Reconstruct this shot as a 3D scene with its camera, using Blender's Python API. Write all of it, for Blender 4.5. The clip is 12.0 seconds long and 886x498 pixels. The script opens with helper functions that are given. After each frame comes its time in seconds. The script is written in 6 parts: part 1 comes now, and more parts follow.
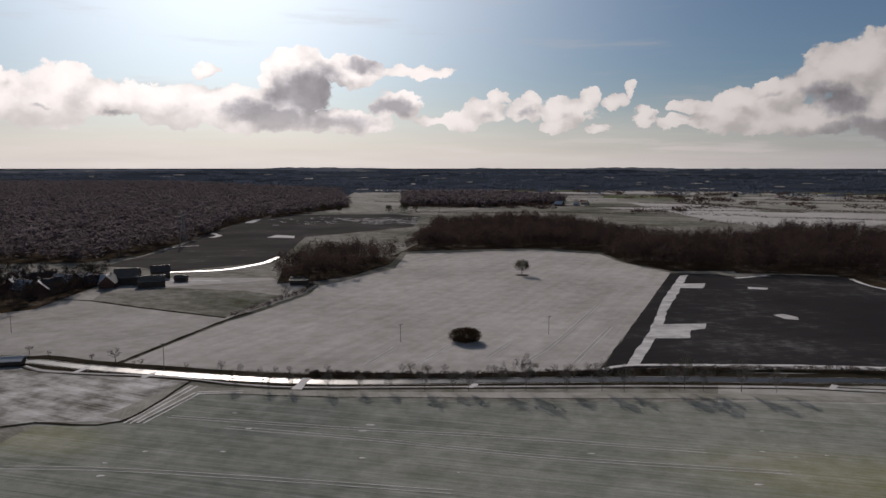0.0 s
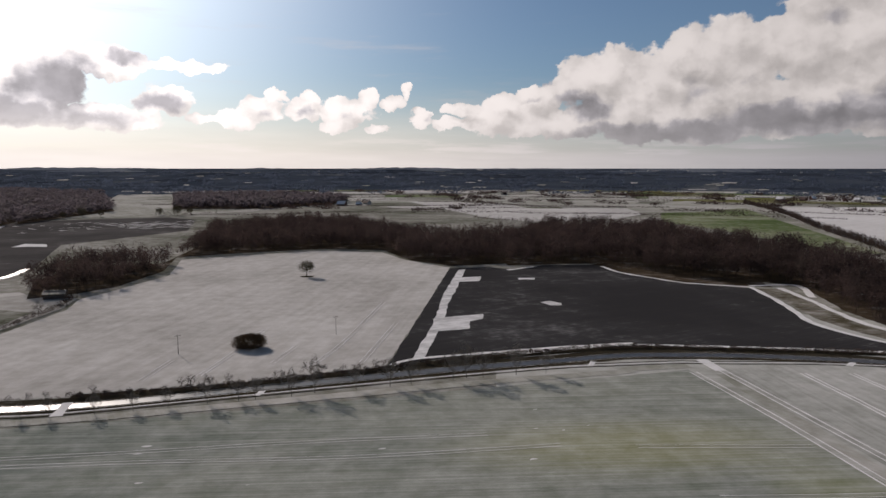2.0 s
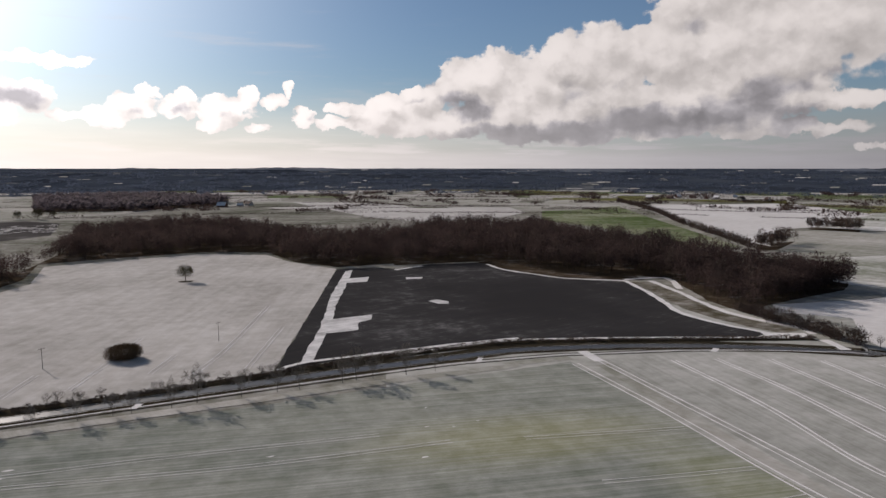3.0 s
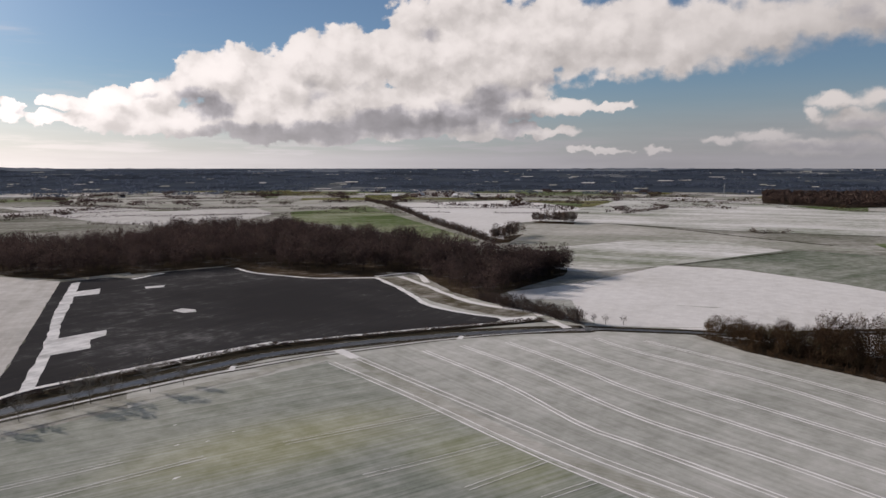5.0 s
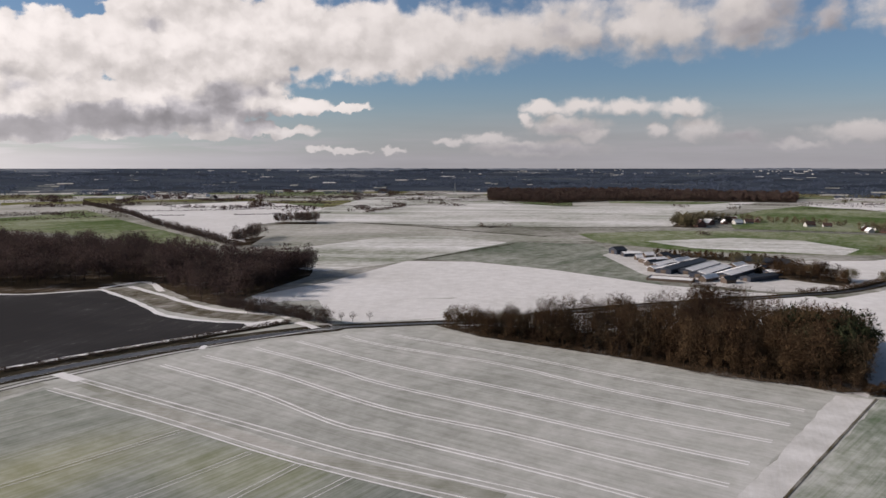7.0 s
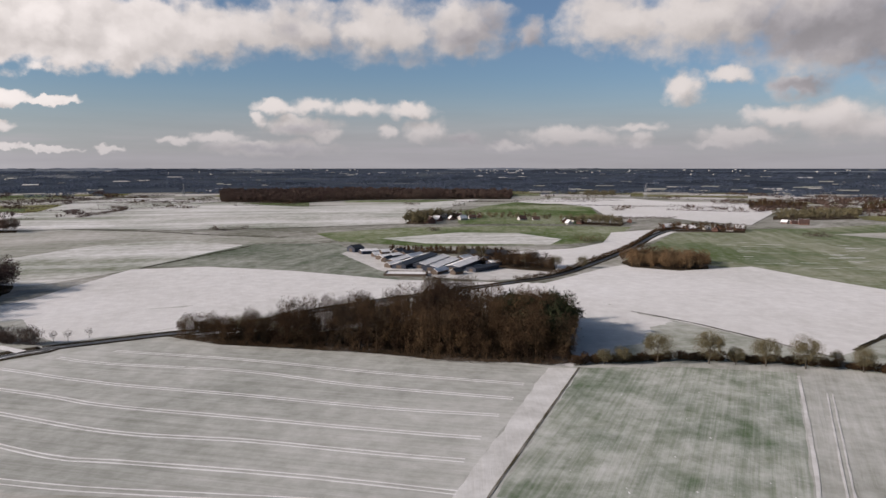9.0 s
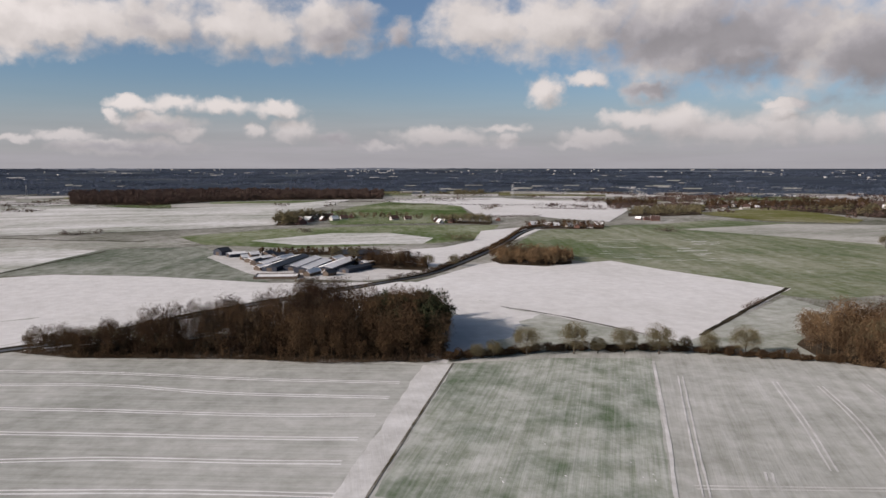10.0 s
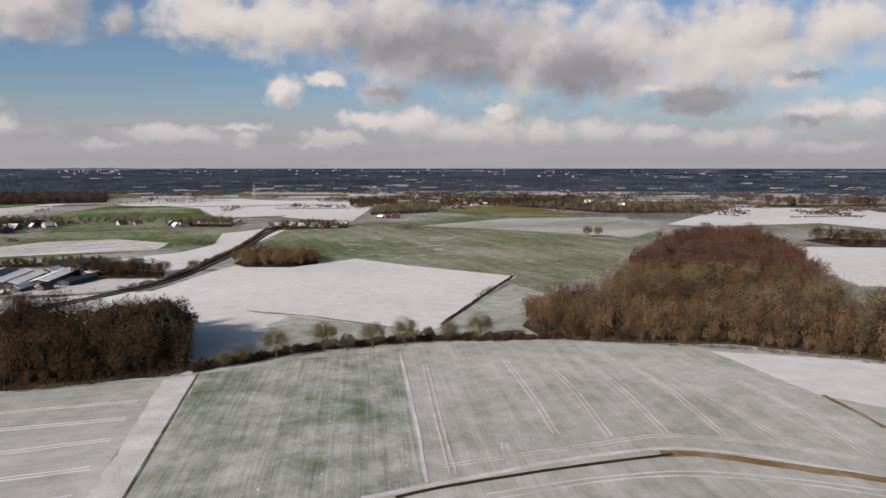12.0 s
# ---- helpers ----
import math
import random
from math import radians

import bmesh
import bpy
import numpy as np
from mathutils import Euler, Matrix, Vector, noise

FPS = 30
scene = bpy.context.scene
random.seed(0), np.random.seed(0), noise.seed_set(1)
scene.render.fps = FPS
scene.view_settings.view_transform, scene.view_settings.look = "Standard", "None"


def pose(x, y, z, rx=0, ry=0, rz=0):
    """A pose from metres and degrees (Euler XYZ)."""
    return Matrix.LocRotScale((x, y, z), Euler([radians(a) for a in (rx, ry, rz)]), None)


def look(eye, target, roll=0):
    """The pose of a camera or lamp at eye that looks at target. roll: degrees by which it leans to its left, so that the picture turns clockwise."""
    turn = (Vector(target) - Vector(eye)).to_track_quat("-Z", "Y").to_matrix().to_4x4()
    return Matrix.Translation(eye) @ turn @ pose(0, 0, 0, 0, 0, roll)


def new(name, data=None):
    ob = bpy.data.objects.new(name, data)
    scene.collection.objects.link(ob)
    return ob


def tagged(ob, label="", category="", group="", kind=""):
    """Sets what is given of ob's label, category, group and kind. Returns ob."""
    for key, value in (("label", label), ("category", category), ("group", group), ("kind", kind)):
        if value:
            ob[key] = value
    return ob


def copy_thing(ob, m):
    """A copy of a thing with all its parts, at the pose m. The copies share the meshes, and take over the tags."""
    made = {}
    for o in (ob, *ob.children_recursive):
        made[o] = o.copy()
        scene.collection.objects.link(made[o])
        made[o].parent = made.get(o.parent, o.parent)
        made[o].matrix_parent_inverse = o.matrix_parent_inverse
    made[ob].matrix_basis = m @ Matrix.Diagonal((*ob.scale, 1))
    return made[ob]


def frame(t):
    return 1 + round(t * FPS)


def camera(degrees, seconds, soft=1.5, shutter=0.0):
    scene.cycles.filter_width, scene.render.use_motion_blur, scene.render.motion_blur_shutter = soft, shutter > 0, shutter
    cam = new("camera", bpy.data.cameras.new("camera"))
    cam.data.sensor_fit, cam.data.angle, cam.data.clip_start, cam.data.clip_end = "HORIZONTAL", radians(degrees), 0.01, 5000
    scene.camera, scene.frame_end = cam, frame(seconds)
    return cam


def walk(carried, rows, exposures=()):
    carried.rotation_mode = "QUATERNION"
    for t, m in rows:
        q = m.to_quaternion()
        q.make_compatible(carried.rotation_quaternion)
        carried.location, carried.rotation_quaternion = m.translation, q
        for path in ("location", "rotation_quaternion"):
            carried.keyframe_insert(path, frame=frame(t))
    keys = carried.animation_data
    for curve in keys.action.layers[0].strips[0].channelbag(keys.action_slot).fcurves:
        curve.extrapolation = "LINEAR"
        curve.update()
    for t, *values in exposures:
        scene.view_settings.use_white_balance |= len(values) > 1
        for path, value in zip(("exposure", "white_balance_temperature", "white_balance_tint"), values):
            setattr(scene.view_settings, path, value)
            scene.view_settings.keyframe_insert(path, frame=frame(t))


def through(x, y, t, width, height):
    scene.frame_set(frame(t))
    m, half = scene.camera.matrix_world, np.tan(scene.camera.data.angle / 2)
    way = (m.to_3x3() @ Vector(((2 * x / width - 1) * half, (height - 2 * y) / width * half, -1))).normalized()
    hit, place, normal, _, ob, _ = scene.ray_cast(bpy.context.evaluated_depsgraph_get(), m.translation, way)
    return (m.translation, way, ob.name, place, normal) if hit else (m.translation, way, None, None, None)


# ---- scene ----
# ---- camera and its flight ----
cam = camera(64.24, 12.0)
PATH = [
    (0, pose(0.00, 0.00, 80, 83.4, 0, 0.00)),
    (0.5, pose(0.10, 0.00, 80, 83.4, 0, -4.07)),
    (1, pose(0.20, -0.10, 80, 83.4, 0, -8.53)),
    (1.5, pose(0.10, 0.10, 80, 83.4, 0, -13.00)),
    (2, pose(0.00, 0.40, 80, 83.4, 0, -17.50)),
    (2.5, pose(-0.10, 0.60, 80, 83.4, 0, -21.93)),
    (3, pose(-0.20, 0.80, 80, 83.4, 0, -26.74)),
    (3.2, pose(-0.20, 0.85, 80, 83.4, 0, -28.70)),
    (4.8, pose(-0.40, 1.10, 80, 83.4, 0, -44.92)),
    (5, pose(-0.40, 1.10, 80, 83.4, 0, -46.88)),
    (5.5, pose(-0.40, 1.20, 80, 83.4, 0, -51.98)),
    (6, pose(-0.40, 1.50, 80, 83.4, 0, -57.30)),
    (6.5, pose(-0.40, 1.60, 80, 83.4, 0, -62.45)),
    (7, pose(-0.50, 1.60, 80, 83.4, 0, -67.60)),
    (7.2, pose(-0.60, 1.50, 80, 83.4, 0, -69.60)),
    (8.8, pose(-1.20, 1.40, 80, 83.4, 0, -86.52)),
    (9, pose(-1.20, 1.40, 80, 83.4, 0, -88.70)),
    (9.5, pose(-1.40, 1.40, 80, 83.4, 0, -93.90)),
    (10, pose(-1.80, 1.50, 80, 83.4, 0, -99.07)),
    (10.5, pose(-2.10, 1.60, 80, 83.4, 0, -104.40)),
    (11, pose(-2.30, 1.70, 80, 83.4, 0, -109.55)),
    (11.5, pose(-2.60, 1.90, 80, 83.4, 0, -114.65)),
    (12, pose(-2.80, 2.10, 80, 83.4, 0, -119.65)),
]
walk(cam, PATH, exposures=((0, -0.94, 6650, 15), (1.5, -0.63, 6650, 15), (3.0, -0.36, 6650, 15), (5.0, -0.18, 6650, 15), (6.5, -0.08, 6650, 15), (9.0, 0.02, 6650, 15), (12, 0.05, 6650, 15)))

# ---- sky, clouds and sun ----
SUN_AZ, SUN_EL = -17.0, 23.5   # degrees clockwise from +y, degrees up


class Nodes:
    """Short hand for wiring a node tree."""

    def __init__(self, tree):
        self.tree, self.n = tree, tree.nodes
        self.n.clear()

    def add(self, kind, ins=None, **props):
        node = self.n.new(kind)
        for k, v in props.items():
            setattr(node, k, v)
        for k, v in (ins or {}).items():
            self.plug(node.inputs[k], v)
        return node

    def plug(self, socket, v):
        if isinstance(v, bpy.types.NodeSocket):
            self.tree.links.new(v, socket)
        elif isinstance(v, bpy.types.Node):
            self.tree.links.new(v.outputs[0], socket)
        else:
            socket.default_value = v

    def math(self, op, a, b=0.0, c=0.0, clamp=False):
        return self.add("ShaderNodeMath", {0: a, 1: b, 2: c}, operation=op, use_clamp=clamp).outputs[0]

    def step(self, v, lo, hi, a=0.0, b=1.0):
        return self.add("ShaderNodeMapRange", {0: v, 1: lo, 2: hi, 3: a, 4: b}, interpolation_type="SMOOTHSTEP").outputs[0]

    def mix(self, f, a, b, blend="MIX"):
        node = self.add("ShaderNodeMix", data_type="RGBA", blend_type=blend)
        self.plug(node.inputs[0], f), self.plug(node.inputs[6], a), self.plug(node.inputs[7], b)
        return node.outputs[2]

    def noise(self, vec, scale, detail=4.0, rough=0.55, distort=0.0):
        return self.add("ShaderNodeTexNoise", {"Vector": vec, "Scale": scale, "Detail": detail, "Roughness": rough, "Distortion": distort}).outputs[0]

    def xyz(self, x, y, z=0.0):
        return self.add("ShaderNodeCombineXYZ", {0: x, 1: y, 2: z}).outputs[0]

    def vec(self, op, a, b=(0, 0, 0)):
        return self.add("ShaderNodeVectorMath", {0: a, 1: b}, operation=op).outputs[0]


# cumulus heaps: azimuth, elevation, half width, half height (degrees)
HEAPS = []


def heap(az, el, wide, high):
    HEAPS.append((az, el, wide, high))


# backlit heaps under the sun
heap(-11.3, 6.4, 3.7, 3.4)
heap(-11.9, 8.2, 1.9, 1.3)
heap(-16.0, 4.6, 4.1, 2.3)
heap(-7.3, 7.4, 3.3, 1.6)
heap(-2.4, 7.4, 4.4, 0.6)
heap(-3.8, 5.0, 2.8, 1.5)
heap(-13.5, 3.6, 6.8, 1.3)
heap(-8.3, 3.6, 5.9, 1.3)
heap(-27.9, 5.8, 2.8, 2.1)
heap(-29.3, 4.5, 4.6, 2.3)
heap(-31.5, 4.8, 2.8, 2.3)
heap(-24.7, 4.9, 4.5, 1.7)
heap(-22.0, 4.9, 5.7, 1.7)
heap(-18.2, 7.1, 1.4, 0.7)
heap(-19.7, 4.5, 5.4, 2.0)
heap(-31.8, 6.7, 0.9, 0.6)
# small heaps in the south-west
heap(3.3, 4.5, 2.5, 1.4)
heap(4.3, 5.4, 1.3, 0.9)
heap(6.5, 4.5, 1.8, 1.2)
heap(7.0, 5.3, 1.0, 1.0)
heap(9.7, 4.5, 3.0, 1.3)
heap(11.6, 5.4, 1.1, 1.2)
heap(13.6, 5.1, 1.4, 0.9)
heap(14.6, 5.9, 0.6, 0.7)
heap(9.2, 3.3, 1.6, 0.8)
heap(12.3, 3.1, 1.2, 0.5)
heap(1.6, 3.7, 2.0, 1.0)
heap(-0.5, 3.8, 2.4, 0.6)
heap(15.6, 3.9, 1.2, 1.0)
heap(18.6, 3.4, 2.7, 0.7)
heap(18.3, 4.6, 1.5, 0.5)
# the great cloud in the west
heap(19.1, 4.5, 2.4, 0.6)
heap(21.7, 3.7, 3.3, 1.5)
heap(22.7, 4.8, 2.5, 1.2)
heap(24.9, 5.0, 2.7, 1.6)
heap(26.3, 3.6, 6.0, 1.6)
heap(28.0, 6.6, 3.1, 2.4)
heap(31.1, 6.9, 3.9, 2.9)
heap(34.1, 6.8, 3.7, 3.1)
heap(36.4, 8.2, 2.7, 2.7)
heap(39.3, 8.4, 2.7, 2.8)
heap(41.9, 8.6, 2.6, 2.4)
heap(44.6, 9.2, 4.2, 5.0)
heap(47.6, 9.4, 5.7, 5.6)
heap(51.2, 7.6, 5.8, 5.5)
heap(31.6, 4.3, 6.9, 2.7)
heap(36.8, 3.8, 7.2, 2.5)
heap(42.1, 4.5, 7.3, 3.0)
heap(47.8, 4.7, 6.7, 2.9)
heap(49.7, 3.2, 4.8, 1.5)
heap(52.9, 3.1, 2.4, 0.8)
heap(38.0, 5.8, 4.8, 3.4)
heap(32.0, 6.0, 4.8, 3.1)
# its long flat end
heap(45.6, 10.1, 3.2, 3.3)
heap(49.1, 9.3, 7.0, 5.7)
heap(54.9, 9.8, 8.1, 4.7)
heap(61.5, 9.8, 7.9, 4.1)
heap(67.1, 9.8, 7.6, 3.6)
heap(73.1, 10.2, 7.1, 2.8)
heap(77.6, 10.3, 6.6, 2.3)
heap(82.4, 10.5, 4.8, 2.1)
heap(35.1, 3.5, 7.6, 2.3)
heap(45.5, 4.7, 4.9, 2.4)
heap(55.4, 4.8, 4.4, 1.0)
heap(60.3, 4.7, 2.4, 0.4)
heap(54.5, 2.8, 4.4, 0.6)
heap(44.6, 3.1, 3.3, 1.1)
heap(32.3, 5.7, 5.8, 3.3)
heap(38.6, 7.6, 5.7, 4.1)
# flat-topped heaps beneath it
heap(75.5, 4.6, 2.5, 0.8)
heap(78.6, 4.7, 2.9, 1.0)
heap(82.2, 4.7, 4.1, 1.0)
heap(85.9, 4.5, 3.5, 0.9)
heap(74.2, 3.8, 0.8, 0.8)
heap(79.1, 2.5, 1.7, 0.8)
heap(77.3, 3.2, 4.5, 1.3)
heap(68.0, 2.1, 2.1, 0.5)
heap(71.0, 2.3, 3.3, 0.7)
heap(84.2, 2.8, 1.2, 0.7)
heap(87.5, 3.0, 2.2, 1.4)
heap(90.7, 2.1, 2.0, 1.0)
heap(75.5, 1.5, 8.1, 0.9)
heap(57.5, 1.4, 1.2, 0.3)
heap(59.7, 1.3, 2.7, 0.3)
heap(63.6, 1.3, 1.4, 0.4)
# the ceiling of cloud in the north-west
heap(64.5, 9.1, 5.0, 3.2)
heap(71.3, 10.1, 5.6, 3.3)
heap(77.3, 10.7, 6.5, 3.0)
heap(84.0, 10.6, 7.4, 3.6)
heap(90.2, 10.8, 5.7, 3.5)
heap(101.3, 11.1, 5.6, 4.1)
heap(107.7, 10.9, 7.7, 4.4)
heap(115.7, 10.8, 9.3, 5.1)
heap(123.0, 9.4, 6.6, 4.5)
heap(107.2, 6.0, 2.2, 1.9)
heap(110.3, 6.8, 3.0, 0.9)
heap(115.0, 5.9, 3.0, 1.2)
# small bright heaps over the town
heap(79.6, 2.6, 1.6, 0.7)
heap(84.1, 2.8, 1.1, 0.5)
heap(87.4, 2.9, 2.4, 1.4)
heap(90.2, 2.3, 2.3, 0.9)
heap(93.7, 1.6, 2.4, 0.5)
heap(99.1, 2.3, 7.1, 0.9)
heap(104.1, 2.2, 1.5, 1.1)
heap(104.0, 3.1, 3.5, 0.6)
heap(110.9, 2.1, 3.3, 0.9)
heap(114.1, 3.6, 3.9, 1.2)
heap(117.6, 3.3, 3.7, 2.2)
heap(122.4, 2.6, 3.0, 1.4)
heap(124.9, 2.4, 2.0, 1.5)
heap(124.5, 4.5, 3.1, 0.8)
heap(119.9, 2.8, 2.7, 1.8)
# the grey mass in the north
heap(90.3, 10.1, 5.4, 2.6)
heap(95.6, 10.3, 1.8, 1.7)
heap(103.0, 10.8, 7.0, 3.5)
heap(110.2, 10.8, 6.9, 4.2)
heap(116.8, 10.8, 9.2, 4.7)
heap(124.8, 9.5, 10.7, 5.8)
heap(133.5, 8.8, 9.2, 5.6)
heap(141.5, 9.6, 9.3, 4.3)
heap(148.7, 9.8, 6.2, 3.2)
heap(107.2, 6.1, 2.1, 1.8)
heap(115.0, 5.8, 3.4, 1.4)
heap(139.4, 5.2, 5.8, 2.1)
heap(135.7, 6.1, 3.3, 1.0)
heap(144.8, 6.2, 2.1, 1.1)
heap(147.0, 3.8, 4.3, 1.9)
heap(150.6, 3.9, 2.6, 1.9)
heap(118.6, 9.1, 14.0, 5.0)
heap(129.7, 8.5, 15.6, 5.6)
heap(141.6, 8.4, 14.0, 5.3)
# the broken bright row in the north
heap(140.4, 2.1, 3.1, 1.3)
heap(143.6, 2.1, 2.9, 1.4)
heap(104.1, 2.0, 1.3, 0.9)
heap(111.4, 2.3, 4.5, 0.9)
heap(109.6, 1.7, 2.9, 0.5)
heap(116.8, 3.6, 4.5, 1.8)
heap(120.4, 2.7, 4.6, 1.9)
heap(124.4, 3.1, 3.9, 2.2)
heap(127.7, 2.7, 3.9, 1.6)
heap(132.0, 2.8, 4.4, 1.6)
heap(136.0, 2.6, 3.8, 1.3)
heap(98.7, 2.5, 6.3, 0.9)
heap(94.1, 1.7, 3.3, 0.5)
heap(148.5, 1.4, 5.1, 0.8)

# thick parts of the clouds, grey from below and behind: azimuth, elevation, half width, half height, depth
CORES = []


def core(az, el, wide, high, deep=1.0):
    CORES.append((az, el, wide, high, deep))


core(-10.6, 5.8, 4.1, 3.2, 1.00)
core(-13.1, 3.9, 6.4, 1.5, 0.90)
core(-6.4, 7.8, 2.3, 1.1, 0.70)
core(-3.8, 4.9, 2.7, 1.1, 0.80)
core(-8.3, 3.5, 5.0, 1.0, 0.80)
core(-24.7, 3.9, 1.5, 0.4, 0.50)
core(-29.3, 4.3, 0.9, 0.3, 0.40)
core(-15.2, 4.6, 2.6, 1.1, 0.60)
core(3.5, 4.2, 1.1, 0.8, 0.40)
core(6.6, 4.2, 1.0, 0.7, 0.40)
core(9.7, 4.0, 1.4, 0.5, 0.30)
core(16.1, 3.7, 1.1, 0.6, 0.50)
core(28.5, 5.0, 3.1, 1.4, 0.60)
core(31.6, 2.4, 7.1, 1.0, 0.90)
core(37.2, 2.7, 6.8, 1.4, 1.00)
core(37.2, 5.4, 2.6, 1.8, 0.40)
core(40.2, 6.2, 1.8, 1.3, 0.35)
core(42.1, 3.3, 6.5, 1.7, 0.90)
core(47.5, 3.9, 5.1, 1.8, 0.80)
core(51.0, 5.1, 3.9, 2.4, 0.60)
core(52.9, 3.5, 2.9, 2.1, 0.80)
core(25.8, 6.5, 1.0, 0.5, 0.40)
core(24.2, 5.3, 1.7, 0.5, 0.40)
core(29.2, 4.4, 2.3, 1.5, 0.60)
core(33.0, 2.5, 8.6, 1.2, 1.00)
core(42.0, 3.8, 5.5, 1.4, 0.80)
core(47.7, 3.8, 4.5, 1.4, 0.70)
core(36.5, 6.3, 2.3, 1.6, 0.35)
core(45.6, 10.3, 2.0, 1.4, 0.25)
core(60.6, 11.1, 3.3, 1.9, 0.25)
core(79.4, 9.4, 5.3, 1.6, 0.45)
core(54.9, 6.5, 3.4, 0.8, 0.40)
core(52.5, 5.7, 4.2, 1.2, 0.50)
core(75.0, 8.3, 8.2, 0.7, 0.40)
core(87.6, 8.4, 9.8, 1.0, 0.50)
core(95.7, 9.9, 2.3, 2.8, 0.70)
core(91.0, 2.0, 2.5, 0.9, 0.80)
core(77.3, 3.0, 4.1, 1.0, 0.60)
core(75.5, 1.4, 10.0, 0.7, 0.70)
core(76.9, 10.3, 2.7, 3.0, 0.45)
core(77.2, 8.0, 12.7, 0.6, 0.45)
core(92.4, 11.0, 3.9, 3.1, 0.65)
core(87.5, 7.8, 6.1, 0.6, 0.40)
core(110.2, 10.0, 2.6, 3.5, 0.40)
core(116.2, 9.2, 8.6, 3.2, 0.90)
core(121.8, 7.3, 6.6, 2.4, 1.00)
core(114.9, 5.8, 3.0, 1.1, 0.80)
core(90.2, 2.2, 2.7, 1.0, 0.80)
core(99.2, 1.1, 16.6, 0.6, 0.60)
core(90.3, 9.8, 5.5, 2.6, 0.60)
core(94.1, 9.4, 2.7, 1.4, 0.80)
core(113.3, 10.3, 6.6, 4.2, 0.60)
core(120.4, 9.5, 10.5, 4.7, 0.90)
core(130.6, 7.3, 6.5, 3.7, 1.10)
core(139.0, 4.8, 7.5, 1.8, 1.10)
core(129.3, 4.6, 6.6, 1.2, 0.90)
core(146.7, 3.3, 3.8, 0.8, 0.80)
core(146.9, 6.4, 2.7, 0.6, 1.00)
core(137.1, 1.7, 3.4, 0.6, 0.70)
core(92.3, 2.0, 2.9, 0.6, 0.70)
core(115.9, 5.8, 3.6, 1.3, 0.80)
core(136.8, 9.9, 2.0, 1.3, 0.50)
core(145.3, 9.3, 3.2, 1.6, 0.40)
core(115.8, 1.1, 21.9, 0.5, 0.60)


def cloud_group():
    """Thickness of the cloud, its round billows and its thick parts at a point (azimuth, elevation) in degrees."""
    tree = bpy.data.node_groups.new("cloud_thickness", "ShaderNodeTree")
    tree.interface.new_socket("Vector", in_out="INPUT", socket_type="NodeSocketVector")
    for name in ("Heap", "Puff", "Billow", "Core"):
        tree.interface.new_socket(name, in_out="OUTPUT", socket_type="NodeSocketFloat")
    k = Nodes(tree)
    p = k.add("NodeGroupInput").outputs[0]
    warp = k.add("ShaderNodeTexNoise", {"Vector": p, "Scale": 0.75, "Detail": 5.0, "Roughness": 0.55}).outputs[1]
    q = k.vec("ADD", p, k.vec("MULTIPLY", k.vec("SUBTRACT", warp, (0.5, 0.5, 0.5)), (2.0, 1.6, 0.0)))
    total = None
    for az, el, wide, high in HEAPS:
        m = k.add("ShaderNodeMapping", {0: q, 1: (-az / wide, -el / high, 0), 3: (1 / wide, 1 / high, 0)})
        ball = k.add("ShaderNodeTexGradient", {0: m}, gradient_type="SPHERICAL").outputs[1]
        total = ball if total is None else k.math("SMOOTH_MAX", total, ball, 0.08)
    deep = None
    for az, el, wide, high, amount in CORES:
        m = k.add("ShaderNodeMapping", {0: q, 1: (-az / wide, -el / high, 0), 3: (1 / wide, 1 / high, 0)})
        ball = k.math("MULTIPLY", k.add("ShaderNodeTexGradient", {0: m}, gradient_type="SPHERICAL").outputs[1], amount)
        deep = ball if deep is None else k.math("SMOOTH_MAX", deep, ball, 0.12)
    # beyond the view the same broken cloud goes on
    spread = k.step(k.noise(k.vec("MULTIPLY", q, (1.0, 1.6, 1.0)), 0.05, 2.0), 0.68, 0.84, 0.0, 0.36)
    sep = k.add("ShaderNodeSeparateXYZ", {0: p})
    beyond = k.math("MAXIMUM", k.step(sep.outputs[1], 15.0, 22.0), k.math("MAXIMUM", k.step(sep.outputs[0], 155.0, 165.0), k.step(sep.outputs[0], -36.0, -44.0)))
    total = k.math("MAXIMUM", total, k.math("MULTIPLY", spread, beyond))
    puff = k.noise(k.vec("MULTIPLY", p, (1.0, 1.25, 1.0)), 0.62, 7.0, 0.50)

    def round_heads(scale, smooth):
        cell = k.add("ShaderNodeTexVoronoi", {"Vector": k.vec("MULTIPLY", q, (1.0, 1.2, 1.0)), "Scale": scale, "Smoothness": smooth}, feature="SMOOTH_F1", voronoi_dimensions="2D").outputs["Distance"]
        return k.math("SUBTRACT", 1.0, cell)

    billow = k.math("ADD", k.math("MULTIPLY", round_heads(0.30, 0.6), 0.66), k.math("ADD", k.math("MULTIPLY", round_heads(0.75, 0.6), 0.26), k.math("MULTIPLY", round_heads(1.9, 0.6), 0.08)))
    k.add("NodeGroupOutput", {0: total, 1: puff, 2: billow, 3: deep})
    return tree


